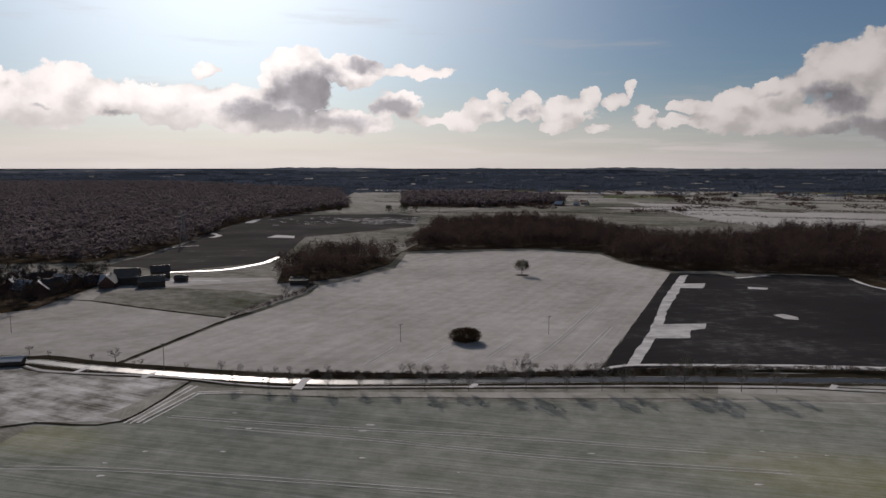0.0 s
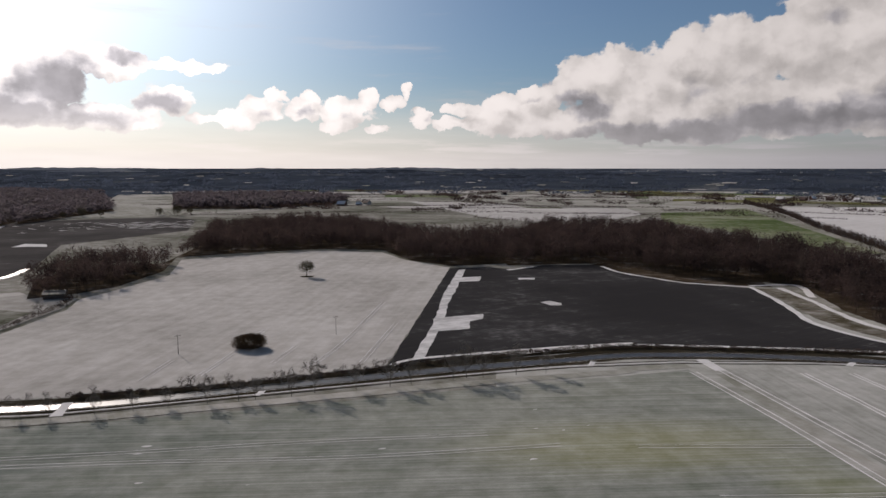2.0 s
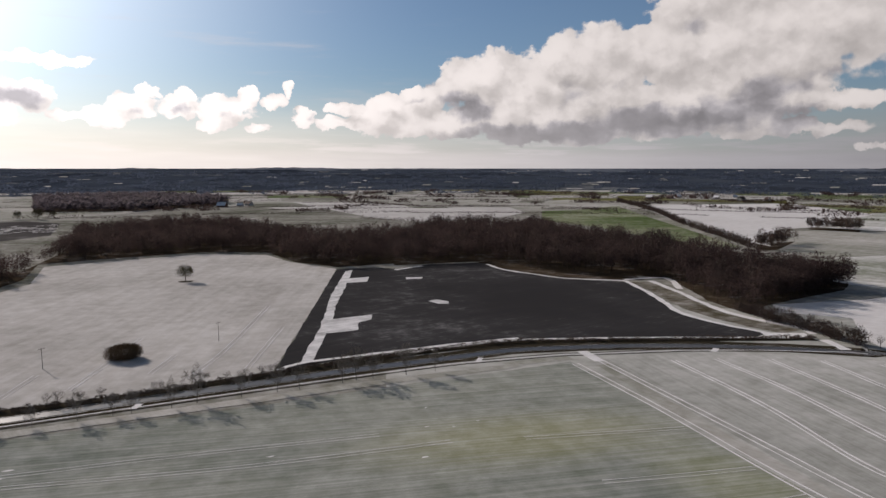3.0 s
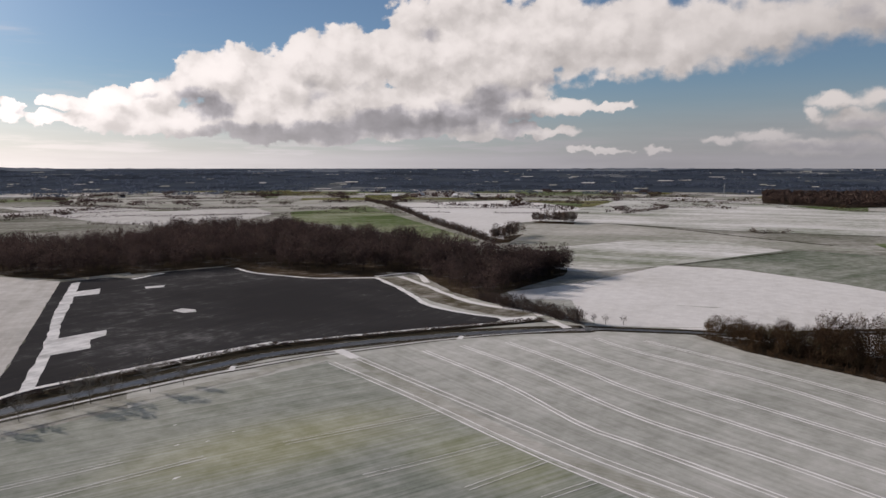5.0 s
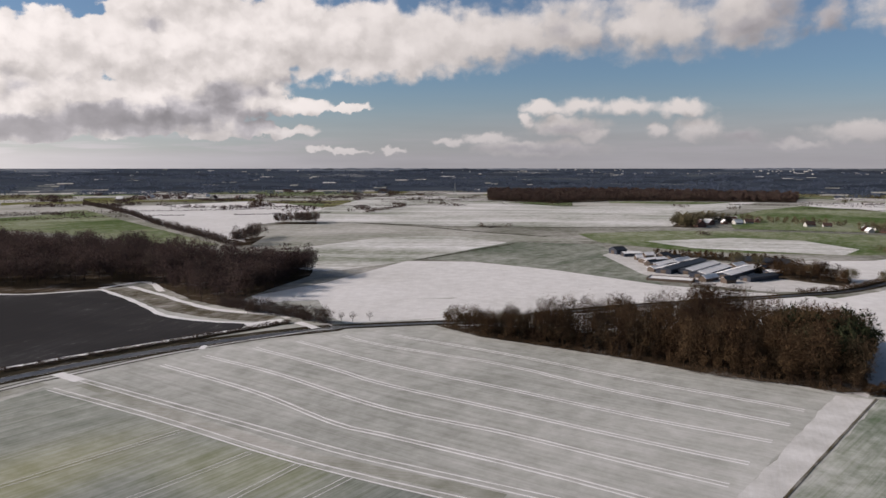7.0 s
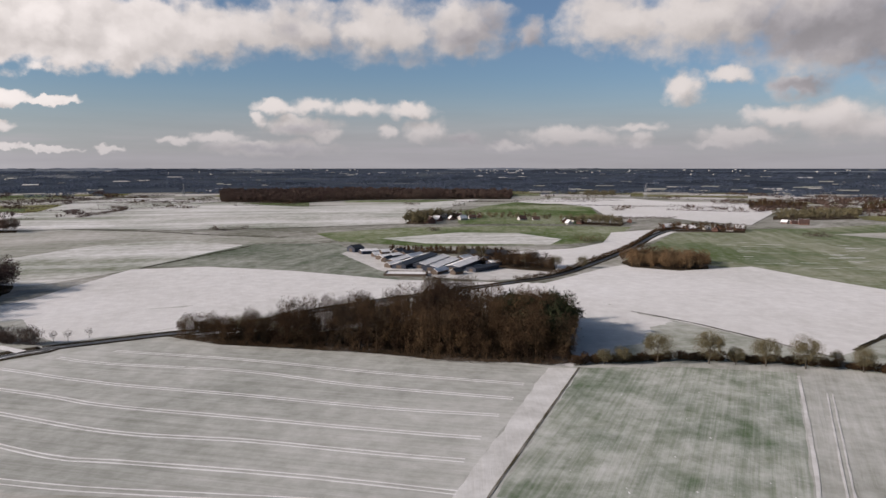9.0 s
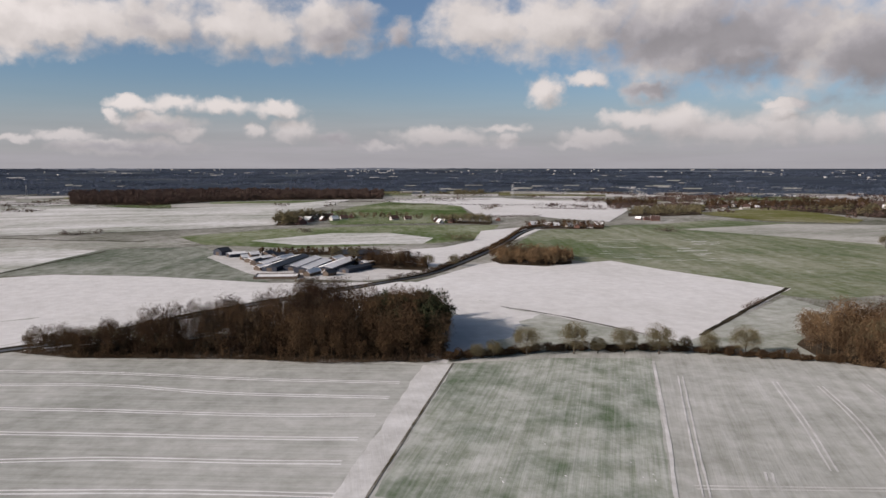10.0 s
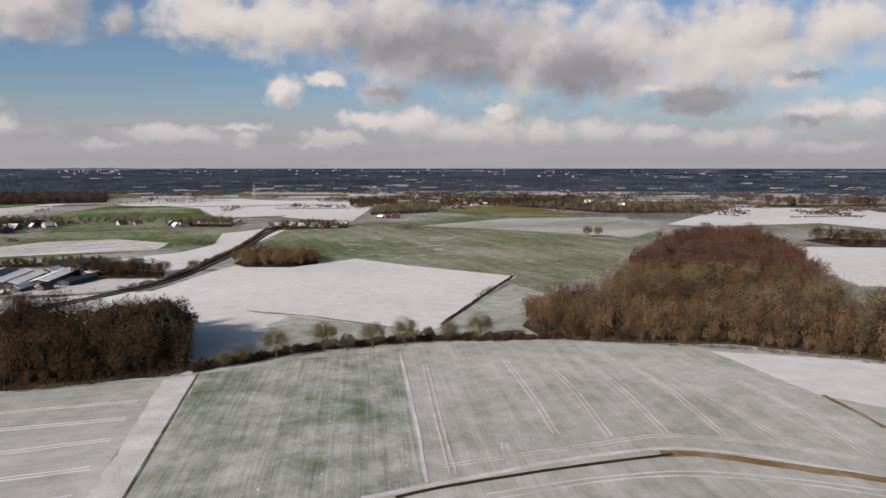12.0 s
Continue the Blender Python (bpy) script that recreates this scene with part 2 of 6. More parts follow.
def make_world():
    world = bpy.data.worlds.new("sky")
    scene.world = world
    world.use_nodes = True
    k = Nodes(world.node_tree)
    sky = k.add("ShaderNodeTexSky", sky_type="NISHITA", sun_disc=False, sun_elevation=radians(SUN_EL), sun_rotation=radians(SUN_AZ),
                altitude=100.0, air_density=1.0, dust_density=0.35, ozone_density=1.5)
    way = k.add("ShaderNodeTexCoord").outputs["Generated"]
    s = k.add("ShaderNodeSeparateXYZ", {0: way})
    x, y, z = s.outputs
    az = k.math("MULTIPLY", k.math("ARCTAN2", x, y), 180 / math.pi)
    az = k.math("ADD", az, k.math("MULTIPLY", k.math("LESS_THAN", az, -130.0), 360.0))
    el = k.math("MULTIPLY", k.math("ARCSINE", z), 180 / math.pi)
    p = k.xyz(az, el)
    group = cloud_group()

    def thick(at):
        node = k.add("ShaderNodeGroup", node_tree=group)
        k.plug(node.inputs[0], at)
        return node.outputs

    h0, f0, b0, c0 = thick(p)
    h1, f1, b1, c1 = thick(k.vec("ADD", p, (-0.6, 1.0, 0.0)))
    soft = k.step(az, 46.0, 84.0)
    edge = k.math("ADD", k.math("MULTIPLY", k.math("SUBTRACT", f0, 0.5), 0.75), k.math("MULTIPLY", k.math("SUBTRACT", b0, 0.62), 0.42))
    d0 = k.math("ADD", h0, k.math("MULTIPLY", edge, k.step(h0, 0.085, 0.22)))
    cover = k.step(d0, k.math("SUBTRACT", 0.15, k.math("MULTIPLY", soft, 0.05)), k.math("ADD", 0.28, k.math("MULTIPLY", soft, 0.46)))
    off_sun = k.math("ABSOLUTE", k.math("SUBTRACT", az, SUN_AZ))
    near_sun = k.step(off_sun, 62.0, 5.0)
    slope = k.math("MULTIPLY", k.math("SUBTRACT", h0, h1), 0.45)
    relief = k.math("MULTIPLY", k.math("SUBTRACT", b0, b1), k.math("SUBTRACT", 0.66, k.math("MULTIPLY", soft, 0.46)))
    fine = k.math("MULTIPLY", k.math("SUBTRACT", f0, f1), k.math("SUBTRACT", 0.2, k.math("MULTIPLY", soft, 0.14)))
    lit = k.math("ADD", 1.0, k.math("ADD", slope, k.math("ADD", relief, fine)))
    lit = k.math("SMOOTH_MIN", k.math("SMOOTH_MAX", lit, 0.70, 0.2), 1.2, 0.2)
    ragged = k.math("ADD", k.math("MULTIPLY", k.math("SUBTRACT", f0, 0.5), 0.7), k.math("MULTIPLY", k.math("SUBTRACT", b0, 0.62), -0.5))
    ragged = k.math("MULTIPLY", ragged, k.math("SUBTRACT", 1.0, k.math("MULTIPLY", soft, 0.5)))
    grey = k.step(k.math("ADD", c0, k.math("MULTIPLY", ragged, k.step(c0, 0.0, 0.25))), 0.02, k.math("ADD", 0.66, k.math("MULTIPLY", soft, 0.15)))
    bright = k.math("SUBTRACT", k.math("ADD", 0.80, k.math("MULTIPLY", near_sun, 0.68)), k.math("MULTIPLY", soft, 0.20))
    value = k.math("MULTIPLY", bright, k.math("MULTIPLY", lit, k.math("SUBTRACT", 1.0, k.math("MULTIPLY", grey, k.math("SUBTRACT", 0.56, k.math("MULTIPLY", soft, 0.06))))))
    tone = k.mix(k.step(grey, 0.1, 0.9), (1.0, 0.96, 0.93, 1), (0.97, 0.95, 1.0, 1))
    white = k.vec("MULTIPLY", tone, k.xyz(value, value, value))
    # pale far bank of haze and flat cloud low over the land
    low = k.noise(k.vec("MULTIPLY", p, (0.10, 1.1, 1.0)), 1.0, 5.0, 0.6)
    bank = k.math("MULTIPLY", k.step(el, 3.6, 1.2), k.step(low, 0.36, 0.62))
    haze = k.math("MAXIMUM", bank, k.math("MAXIMUM", k.step(el, 2.2, 0.5), k.math("MULTIPLY", k.step(el, 7.5, 1.0), k.math("ADD", 0.42, k.math("MULTIPLY", soft, 0.3)))))
    glow = k.math("ADD", 0.37, k.math("MULTIPLY", k.step(off_sun, 85.0, 0.0), 1.0))
    glow = k.math("MULTIPLY", glow, k.math("ADD", 0.85, k.math("MULTIPLY", low, 0.3)))
    warm = k.mix(k.step(off_sun, 78.0, 20.0), (0.96, 0.96, 1.02, 1), (1.0, 0.95, 0.89, 1))
    cream = k.vec("MULTIPLY", warm, k.xyz(glow, glow, glow))
    clear = k.vec("MULTIPLY", sky.outputs[0], (0.052, 0.060, 0.070))
    dim = k.step(el, 14.0, 55.0, 1.0, 0.26)
    clear = k.vec("MULTIPLY", clear, k.xyz(k.math("MULTIPLY", dim, 0.92), dim, k.math("MULTIPLY", dim, 1.05)))
    to_sun = Vector((math.sin(radians(SUN_AZ)) * math.cos(radians(SUN_EL)), math.cos(radians(SUN_AZ)) * math.cos(radians(SUN_EL)), math.sin(radians(SUN_EL))))
    facing = k.math("MAXIMUM", k.add("ShaderNodeVectorMath", {0: way, 1: to_sun}, operation="DOT_PRODUCT").outputs["Value"], 0.0)
    ring = k.math("MULTIPLY", k.math("POWER", facing, 15.0), 1.7)
    clear = k.vec("ADD", k.vec("ADD", clear, (0.028, 0.035, 0.038)), k.vec("MULTIPLY", (0.94, 1.0, 0.98), k.xyz(ring, ring, ring)))
    # thin wisps high up
    wisp = k.noise(k.vec("MULTIPLY", p, (0.07, 0.6, 1.0)), 1.0, 6.0, 0.6)
    clear = k.mix(k.math("MULTIPLY", k.step(wisp, 0.52, 0.8, 0.0, 0.5), k.step(near_sun, 0.0, 0.6)), clear, k.vec("MULTIPLY", cream, (0.8, 0.8, 0.85)))
    col = k.mix(haze, clear, cream)
    veil = k.math("MULTIPLY", ring, k.math("SUBTRACT", 0.36, k.math("MULTIPLY", grey, 0.30)))
    white = k.vec("ADD", white, k.xyz(veil, veil, veil))
    col = k.mix(cover, col, white)
    col = k.mix(k.math("MULTIPLY", k.step(el, 5.2, 0.4), k.math("ADD", k.math("ADD", 0.42, k.math("MULTIPLY", near_sun, 0.3)), k.math("MULTIPLY", soft, 0.38))), col, cream)
    bg = k.add("ShaderNodeBackground", {0: col, 1: 1.0})
    k.add("ShaderNodeOutputWorld", {0: bg})


make_world()
sun = new("sun", bpy.data.lights.new("sun", "SUN"))
sun.data.energy, sun.data.angle, sun.data.color = 5.0, radians(0.6), (1.0, 0.92, 0.83)
sun.matrix_world = look((0, 0, 0), (-math.sin(radians(SUN_AZ)) * math.cos(radians(SUN_EL)), -math.cos(radians(SUN_AZ)) * math.cos(radians(SUN_EL)), -math.sin(radians(SUN_EL))))


# ---- materials ----
def material(name):
    m = bpy.data.materials.new(name)
    m.use_nodes = True
    return m, Nodes(m.node_tree)


def finish(k, colour, rough=0.9, bump=None, strength=0.3, dist=0.1, spec=0.3, metal=0.0):
    b = k.add("ShaderNodeBsdfPrincipled", {"Base Color": colour, "Roughness": rough, "Specular IOR Level": spec, "Metallic": metal})
    if bump is not None:
        k.plug(b.inputs["Normal"], k.add("ShaderNodeBump", {"Strength": strength, "Distance": dist, "Height": bump}).outputs[0])
    k.add("ShaderNodeOutputMaterial", {0: b})


def rgb(*c):
    return (*c, 1.0)


SNOW = rgb(0.80, 0.79, 0.80)


def field_material(name, soil, soil2, snow, turn=0.0, rows=0.25, patch=0.012, streak=(0.02, 0.2), sharp=0.25, snow_col=SNOW, stains=()):
    """Ground of a field: soil or crop in two tones under a dusting of snow, drilled in rows that run at an angle (degrees from +x)."""
    m, k = material(name)
    pos = k.add("ShaderNodeNewGeometry").outputs["Position"]
    rot = k.add("ShaderNodeVectorRotate", {"Vector": pos, "Angle": radians(-turn)}, rotation_type="Z_AXIS").outputs[0]
    along = k.vec("MULTIPLY", rot, (streak[0], streak[1], 1.0))
    big = k.noise(pos, patch, 6.0, 0.62)
    mid = k.noise(along, 1.0, 4.0, 0.6)
    fine = k.noise(k.vec("MULTIPLY", rot, (0.035, 1.1, 1.0)), 1.0, 4.0, 0.7)
    blot = k.noise(pos, 0.11, 5.0, 0.7)
    ground = k.mix(k.step(k.math("ADD", big, k.math("MULTIPLY", mid, 0.3)), 0.5, 0.8), soil, soil2)
    ground = k.mix(k.step(fine, 0.3, 0.8, 0.0, 0.3), ground, rgb(0.05, 0.045, 0.03))
    for x, y, wide, deep, way, colour in stains:
        # a patch of yellowed crop with a ragged rim
        local = k.add("ShaderNodeVectorRotate", {"Vector": k.vec("SUBTRACT", pos, (x, y, 0)), "Angle": radians(-way)}, rotation_type="Z_AXIS").outputs[0]
        reach = k.add("ShaderNodeVectorMath", {0: k.vec("MULTIPLY", local, (1 / wide, 1 / deep, 0))}, operation="LENGTH").outputs["Value"]
        ground = k.mix(k.step(k.math("ADD", reach, k.math("MULTIPLY", k.math("SUBTRACT", mid, 0.5), 0.9)), 1.1, 0.2, 0.0, 0.85), ground, colour)
    level = k.math("ADD", k.math("MULTIPLY", big, 0.45), k.math("MULTIPLY", mid, rows))
    level = k.math("ADD", level, k.math("ADD", k.math("MULTIPLY", fine, 0.22), k.math("MULTIPLY", blot, 0.35)))
    cut = 0.5 * (1.02 + rows) + (0.5 - snow) * 0.5
    dust = k.step(level, cut - sharp, cut + sharp)
    tone = k.mix(k.step(blot, 0.3, 0.7), rgb(snow_col[0] * 0.92, snow_col[1] * 0.92, snow_col[2] * 0.93), snow_col)
    finish(k, k.mix(dust, ground, tone), 0.85, k.math("ADD", fine, blot), 0.5 - 0.36 * snow, 0.3, 0.0)
    return m


GREEN = field_material("winter_wheat", rgb(0.044, 0.076, 0.046), rgb(0.10, 0.122, 0.055), 0.19, -14, 0.36, 0.005, (0.0022, 0.75), 0.55,
                       stains=((112, 172, 62, 26, -14, rgb(0.17, 0.175, 0.03)), (-124, 204, 36, 16, -20, rgb(0.15, 0.16, 0.03)), (145, 120, 22, 40, 0, rgb(0.13, 0.15, 0.035))))
GREEN_BARE = field_material("green_meadow", rgb(0.068, 0.112, 0.030), rgb(0.13, 0.158, 0.045), 0.12, -5, 0.16, 0.006, (0.006, 0.05), 0.30)
WHEAT = field_material("dark_wheat", rgb(0.052, 0.080, 0.040), rgb(0.09, 0.11, 0.055), 0.17, 165, 0.2, 0.006, (0.005, 0.05), 0.36)
MEADOW = field_material("pale_green_meadow", rgb(0.080, 0.112, 0.048), rgb(0.14, 0.16, 0.085), 0.33, -75, 0.25, 0.008, (0.006, 0.05), 0.36)
OLIVE = field_material("olive_stubble", rgb(0.13, 0.135, 0.04), rgb(0.17, 0.16, 0.055), 0.08, 75, 0.1, 0.006, (0.006, 0.06), 0.28)
FROST = field_material("frosted_meadow", rgb(0.12, 0.13, 0.07), rgb(0.2, 0.18, 0.12), 0.36, -75, 0.2, 0.006, (0.006, 0.05), 0.42)
PALE = field_material("snowy_stubble", rgb(0.17, 0.16, 0.12), rgb(0.26, 0.24, 0.18), 0.45, 0, 0.2, 0.01, (0.01, 0.15), 0.5)
PASTURE = field_material("snowy_pasture", rgb(0.16, 0.145, 0.11), rgb(0.22, 0.2, 0.15), 0.40, 20, 0.12, 0.01, (0.02, 0.1), 0.5)
WHITE = field_material("snow_field", rgb(0.3, 0.27, 0.22), rgb(0.35, 0.3, 0.25), 0.92, 20, 0.1, 0.006, (0.008, 0.06), 0.55)
THIN = field_material("thin_snow", rgb(0.2, 0.18, 0.15), rgb(0.28, 0.25, 0.2), 0.60, 30, 0.12, 0.006, (0.01, 0.12), 0.5)
PALEWHEAT = field_material("snowy_pale_wheat", rgb(0.12, 0.13, 0.08), rgb(0.175, 0.18, 0.12), 0.40, 157, 0.2, 0.012, (0.008, 0.3), 0.5)
STREAKY = field_material("streaked_meadow", rgb(0.080, 0.118, 0.036), rgb(0.145, 0.16, 0.058), 0.12, 172, 0.22, 0.005, (0.006, 0.07), 0.36)
SNOWTAN = field_material("snowy_tan_field", rgb(0.22, 0.195, 0.155), rgb(0.32, 0.285, 0.23), 0.50, 65, 0.2, 0.008, (0.008, 0.15), 0.5)
PLAIN = field_material("streaked_snow_plain", rgb(0.095, 0.122, 0.045), rgb(0.19, 0.175, 0.105), 0.56, -75, 0.45, 0.005, (0.003, 0.03), 0.27)
GREY = field_material("snowy_wheat", rgb(0.115, 0.13, 0.085), rgb(0.18, 0.185, 0.13), 0.41, -102, 0.22, 0.008, (0.008, 0.4), 0.5)
DARK = field_material("dark_rape", rgb(0.038, 0.037, 0.041), rgb(0.054, 0.053, 0.057), 0.0, 12, 0.12, 0.01, (0.01, 0.5), 0.24)
PLOUGH = field_material("dark_plough", rgb(0.074, 0.070, 0.072), rgb(0.108, 0.102, 0.102), 0.03, 10, 0.25, 0.01, (0.004, 0.12), 0.2)
VERGE = field_material("dead_grass_verge", rgb(0.03, 0.026, 0.02), rgb(0.05, 0.042, 0.03), 0.02, 10, 0.1, 0.05, (0.05, 0.3), 0.2)
TUFT = field_material("tussock_snow", rgb(0.075, 0.07, 0.045), rgb(0.14, 0.125, 0.085), 0.50, -25, 0.35, 0.05, (0.05, 0.25), 0.2)
PATCHY = field_material("patchy_meadow", rgb(0.052, 0.098, 0.030), rgb(0.10, 0.135, 0.05), 0.36, 157, 0.20, 0.03, (0.006, 0.3), 0.34)
BARE = field_material("bare_strip", rgb(0.072, 0.06, 0.036), rgb(0.11, 0.092, 0.055), 0.15, 0, 0.1, 0.05, (0.05, 0.3), 0.3)
DITCH = field_material("ditch_reed", rgb(0.2, 0.13, 0.05), rgb(0.26, 0.175, 0.075), 0.05, 0, 0.1, 0.05, (0.05, 0.3), 0.3)
SOIL = field_material("wood_floor", rgb(0.045, 0.034, 0.024), rgb(0.075, 0.055, 0.038), 0.10, 0, 0.1, 0.03, (0.1, 0.1), 0.2)
TRAM = field_material("snow_in_ruts", rgb(0.2, 0.19, 0.15), rgb(0.3, 0.28, 0.23), 0.68, 0, 0.1, 0.05, (0.05, 0.2), 0.45)
PATCH = field_material("patchy_snow", rgb(0.03, 0.032, 0.03), rgb(0.06, 0.058, 0.05), 0.74, 12, 0.2, 0.05, (0.02, 0.35), 0.25)
SNOWY = field_material("drifted_snow", rgb(0.4, 0.38, 0.34), rgb(0.5, 0.47, 0.42), 1.0, 0, 0.1, 0.1, (0.1, 0.3), 0.4)
DULL = field_material("dull_pasture", rgb(0.085, 0.09, 0.055), rgb(0.14, 0.13, 0.085), 0.26, -40, 0.2, 0.005, (0.004, 0.03), 0.3)
# distance haze is mixed into this ground colour as blue
FAR_HAZED = field_material("far_country_hazed", rgb(0.040, 0.053, 0.078), rgb(0.062, 0.076, 0.102), 0.06, 0, 0.1, 0.003, (0.002, 0.012), 0.14)

# blue base colours imitate haze on slopes and woods, palest at the skyline
FAR_PALE_HAZED = field_material("far_pale_slope_hazed", rgb(0.055, 0.07, 0.092), rgb(0.085, 0.098, 0.115), 0.12, 0, 0.1, 0.003, (0.002, 0.012), 0.2)
FAR_SKYLINE_HAZED = field_material("far_skyline_hazed", rgb(0.13, 0.15, 0.19), rgb(0.17, 0.19, 0.225), 0.05, 0, 0.1, 0.003, (0.002, 0.012), 0.2)
FAR_WOOD_HAZED = field_material("far_wooded_slope_hazed", rgb(0.028, 0.038, 0.058), rgb(0.042, 0.052, 0.072), 0.0, 0, 0.1, 0.004, (0.004, 0.012), 0.14)


def asphalt():
    m, k = material("wet_asphalt")
    pos = k.add("ShaderNodeNewGeometry").outputs["Position"]
    n = k.noise(pos, 0.4, 5.0, 0.6)
    col = k.mix(n, rgb(0.028, 0.028, 0.03), rgb(0.05, 0.048, 0.047))
    finish(k, col, k.step(n, 0.3, 0.7, 0.3, 0.5), k.noise(pos, 8.0, 3.0), 0.15, 0.02, 0.5)
    return m


ASPHALT = asphalt()


def twig_material(name, c1, c2, through=0.0):
    """Bare twigs; each tree takes its own tone between two browns, and some lean to mossy grey."""
    m, k = material(name)
    geo = k.add("ShaderNodeNewGeometry").outputs
    tone = k.add("ShaderNodeAttribute", attribute_name="tone").outputs["Fac"]
    n = k.noise(geo["Position"], 0.02, 3.0)
    f = k.math("ADD", k.math("MULTIPLY", tone, 0.85), k.math("ADD", k.math("MULTIPLY", k.step(n, 0.3, 0.7), 0.2), k.math("MULTIPLY", geo["Random Per Island"], 0.2)))
    col = k.mix(k.math("MINIMUM", f, 1.2), c1, c2)
    moss = k.step(k.math("FRACT", k.math("MULTIPLY", tone, 7.3)), 0.6, 0.95, 0.0, 0.22)
    grey = sum(c2[:3]) / 3
    col = k.mix(moss, col, rgb(grey * 1.0, grey * 0.98, grey * 0.72))
    finish(k, col, 0.9, None, spec=0.0)
    if through:
        # a mesh of fine twigs lets part of the light pass
        end = [n for n in k.n if n.type == "OUTPUT_MATERIAL"][0]
        solid = [n for n in k.n if n.type == "BSDF_PRINCIPLED"][0]
        k.plug(end.inputs[0], k.add("ShaderNodeMixShader", {0: through, 1: solid, 2: k.add("ShaderNodeBsdfTranslucent", {0: col})}).outputs[0])
    return m


TWIG = twig_material("bare_twigs", rgb(0.022, 0.014, 0.011), rgb(0.095, 0.060, 0.034))
TWIG_OAK = twig_material("brown_oak_twigs", rgb(0.026, 0.015, 0.011), rgb(0.168, 0.108, 0.060))
TWIG_BEECH = twig_material("red_brown_beech_twigs", rgb(0.036, 0.02, 0.016), rgb(0.12, 0.066, 0.048))
TWIG_DARK = twig_material("dark_twigs", rgb(0.05, 0.039, 0.036), rgb(0.135, 0.098, 0.082))
# grey-violet lift in the twig colour stands in for haze over distant woods
TWIG_HAZED = twig_material("haze_grey_violet_twigs", rgb(0.135, 0.114, 0.126), rgb(0.155, 0.132, 0.145), 0.5)
TWIG_WOOD = twig_material("brown_black_twigs", rgb(0.046, 0.034, 0.033), rgb(0.092, 0.065, 0.060), 0.4)
SPRUCE = twig_material("spruce_needles", rgb(0.012, 0.016, 0.010), rgb(0.032, 0.036, 0.020))
TWIG_RED = twig_material("reddish_twigs", rgb(0.06, 0.042, 0.037), rgb(0.105, 0.073, 0.062))
TWIG_OLIVE = twig_material("mossy_twigs", rgb(0.07, 0.06, 0.038), rgb(0.17, 0.145, 0.085))
# slate-blue twig colour imitates the haze in front of the far woods
TWIG_FAR_HAZED = twig_material("far_twigs_hazed", rgb(0.075, 0.094, 0.135), rgb(0.11, 0.132, 0.178), 0.45)
BARK_PALE = twig_material("pale_bark", rgb(0.22, 0.2, 0.18), rgb(0.32, 0.3, 0.27))
TWIG_PALE = twig_material("pale_twigs", rgb(0.14, 0.125, 0.11), rgb(0.24, 0.21, 0.18))
BARK = twig_material("bark", rgb(0.06, 0.052, 0.045), rgb(0.13, 0.11, 0.09))


# ---- building the ground ----
def rise(r):
    """Height of the land at a distance from the middle: flat fields, then a slow rise to the far ridge."""
    return 72.0 * (max(0.0, r - 1500.0) / 3400.0) ** 1.6 if r < 4900 else 72.0


def mesh_object(name, verts, faces, mat, parent=None):
    me = bpy.data.meshes.new(name)
    me.from_pydata(verts, [], faces)
    me.materials.append(mat)
    ob = new(name, me)
    ob.parent = parent
    return ob


def part(name, bm, mat, parent, label=""):
    me = bpy.data.meshes.new(name)
    bm.to_mesh(me)
    bm.free()
    me.materials.append(mat)
    ob = new(name, me)
    ob.parent = parent
    return tagged(ob, label) if label else ob


def ground():
    rings = [0, 40, 80, 120] + [160 + 40 * i for i in range(34)] + [1520 + 90 * i for i in range(38)] + [4940]
    n = 240
    verts, faces = [(0, 0, 0)], []
    for r in rings[1:]:
        for i in range(n):
            a = 2 * math.pi * i / n
            verts.append((r * math.sin(a), r * math.cos(a), rise(r)))
    for i in range(n):
        faces.append((0, 1 + (i + 1) % n, 1 + i))
    for j in range(len(rings) - 2):
        for i in range(n):
            a, b = 1 + j * n + i, 1 + j * n + (i + 1) % n
            faces.append((a, b, b + n, a + n))
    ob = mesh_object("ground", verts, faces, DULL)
    # the outer rings take the ground colour with haze painted in
    ob.data.materials.append(FAR_HAZED)
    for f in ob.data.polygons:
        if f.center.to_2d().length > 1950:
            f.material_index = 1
        f.use_smooth = True
    tagged(ob, "rolling snow-dusted farmland reaching to the horizon", "ground", kind="structure")


ground()
LAYER = [0.03]


def worn(outline, amount, step=3.0):
    """The outline with its straight edges broken into small uneven steps."""
    out = []
    for (x1, y1), (x2, y2) in zip(outline, outline[1:] + outline[:1]):
        d = math.hypot(x2 - x1, y2 - y1)
        n = max(1, min(120, int(d / step)))
        for i in range(n):
            t = i / n
            x, y = x1 + (x2 - x1) * t, y1 + (y2 - y1) * t
            w = amount * (noise.noise((x * 0.09, y * 0.09, 3.0)) * 1.3 + noise.noise((x * 0.35, y * 0.35, 7.0)) * 0.8)
            out.append((x - (y2 - y1) / max(d, 1e-6) * w, y + (x2 - x1) / max(d, 1e-6) * w))
    return out


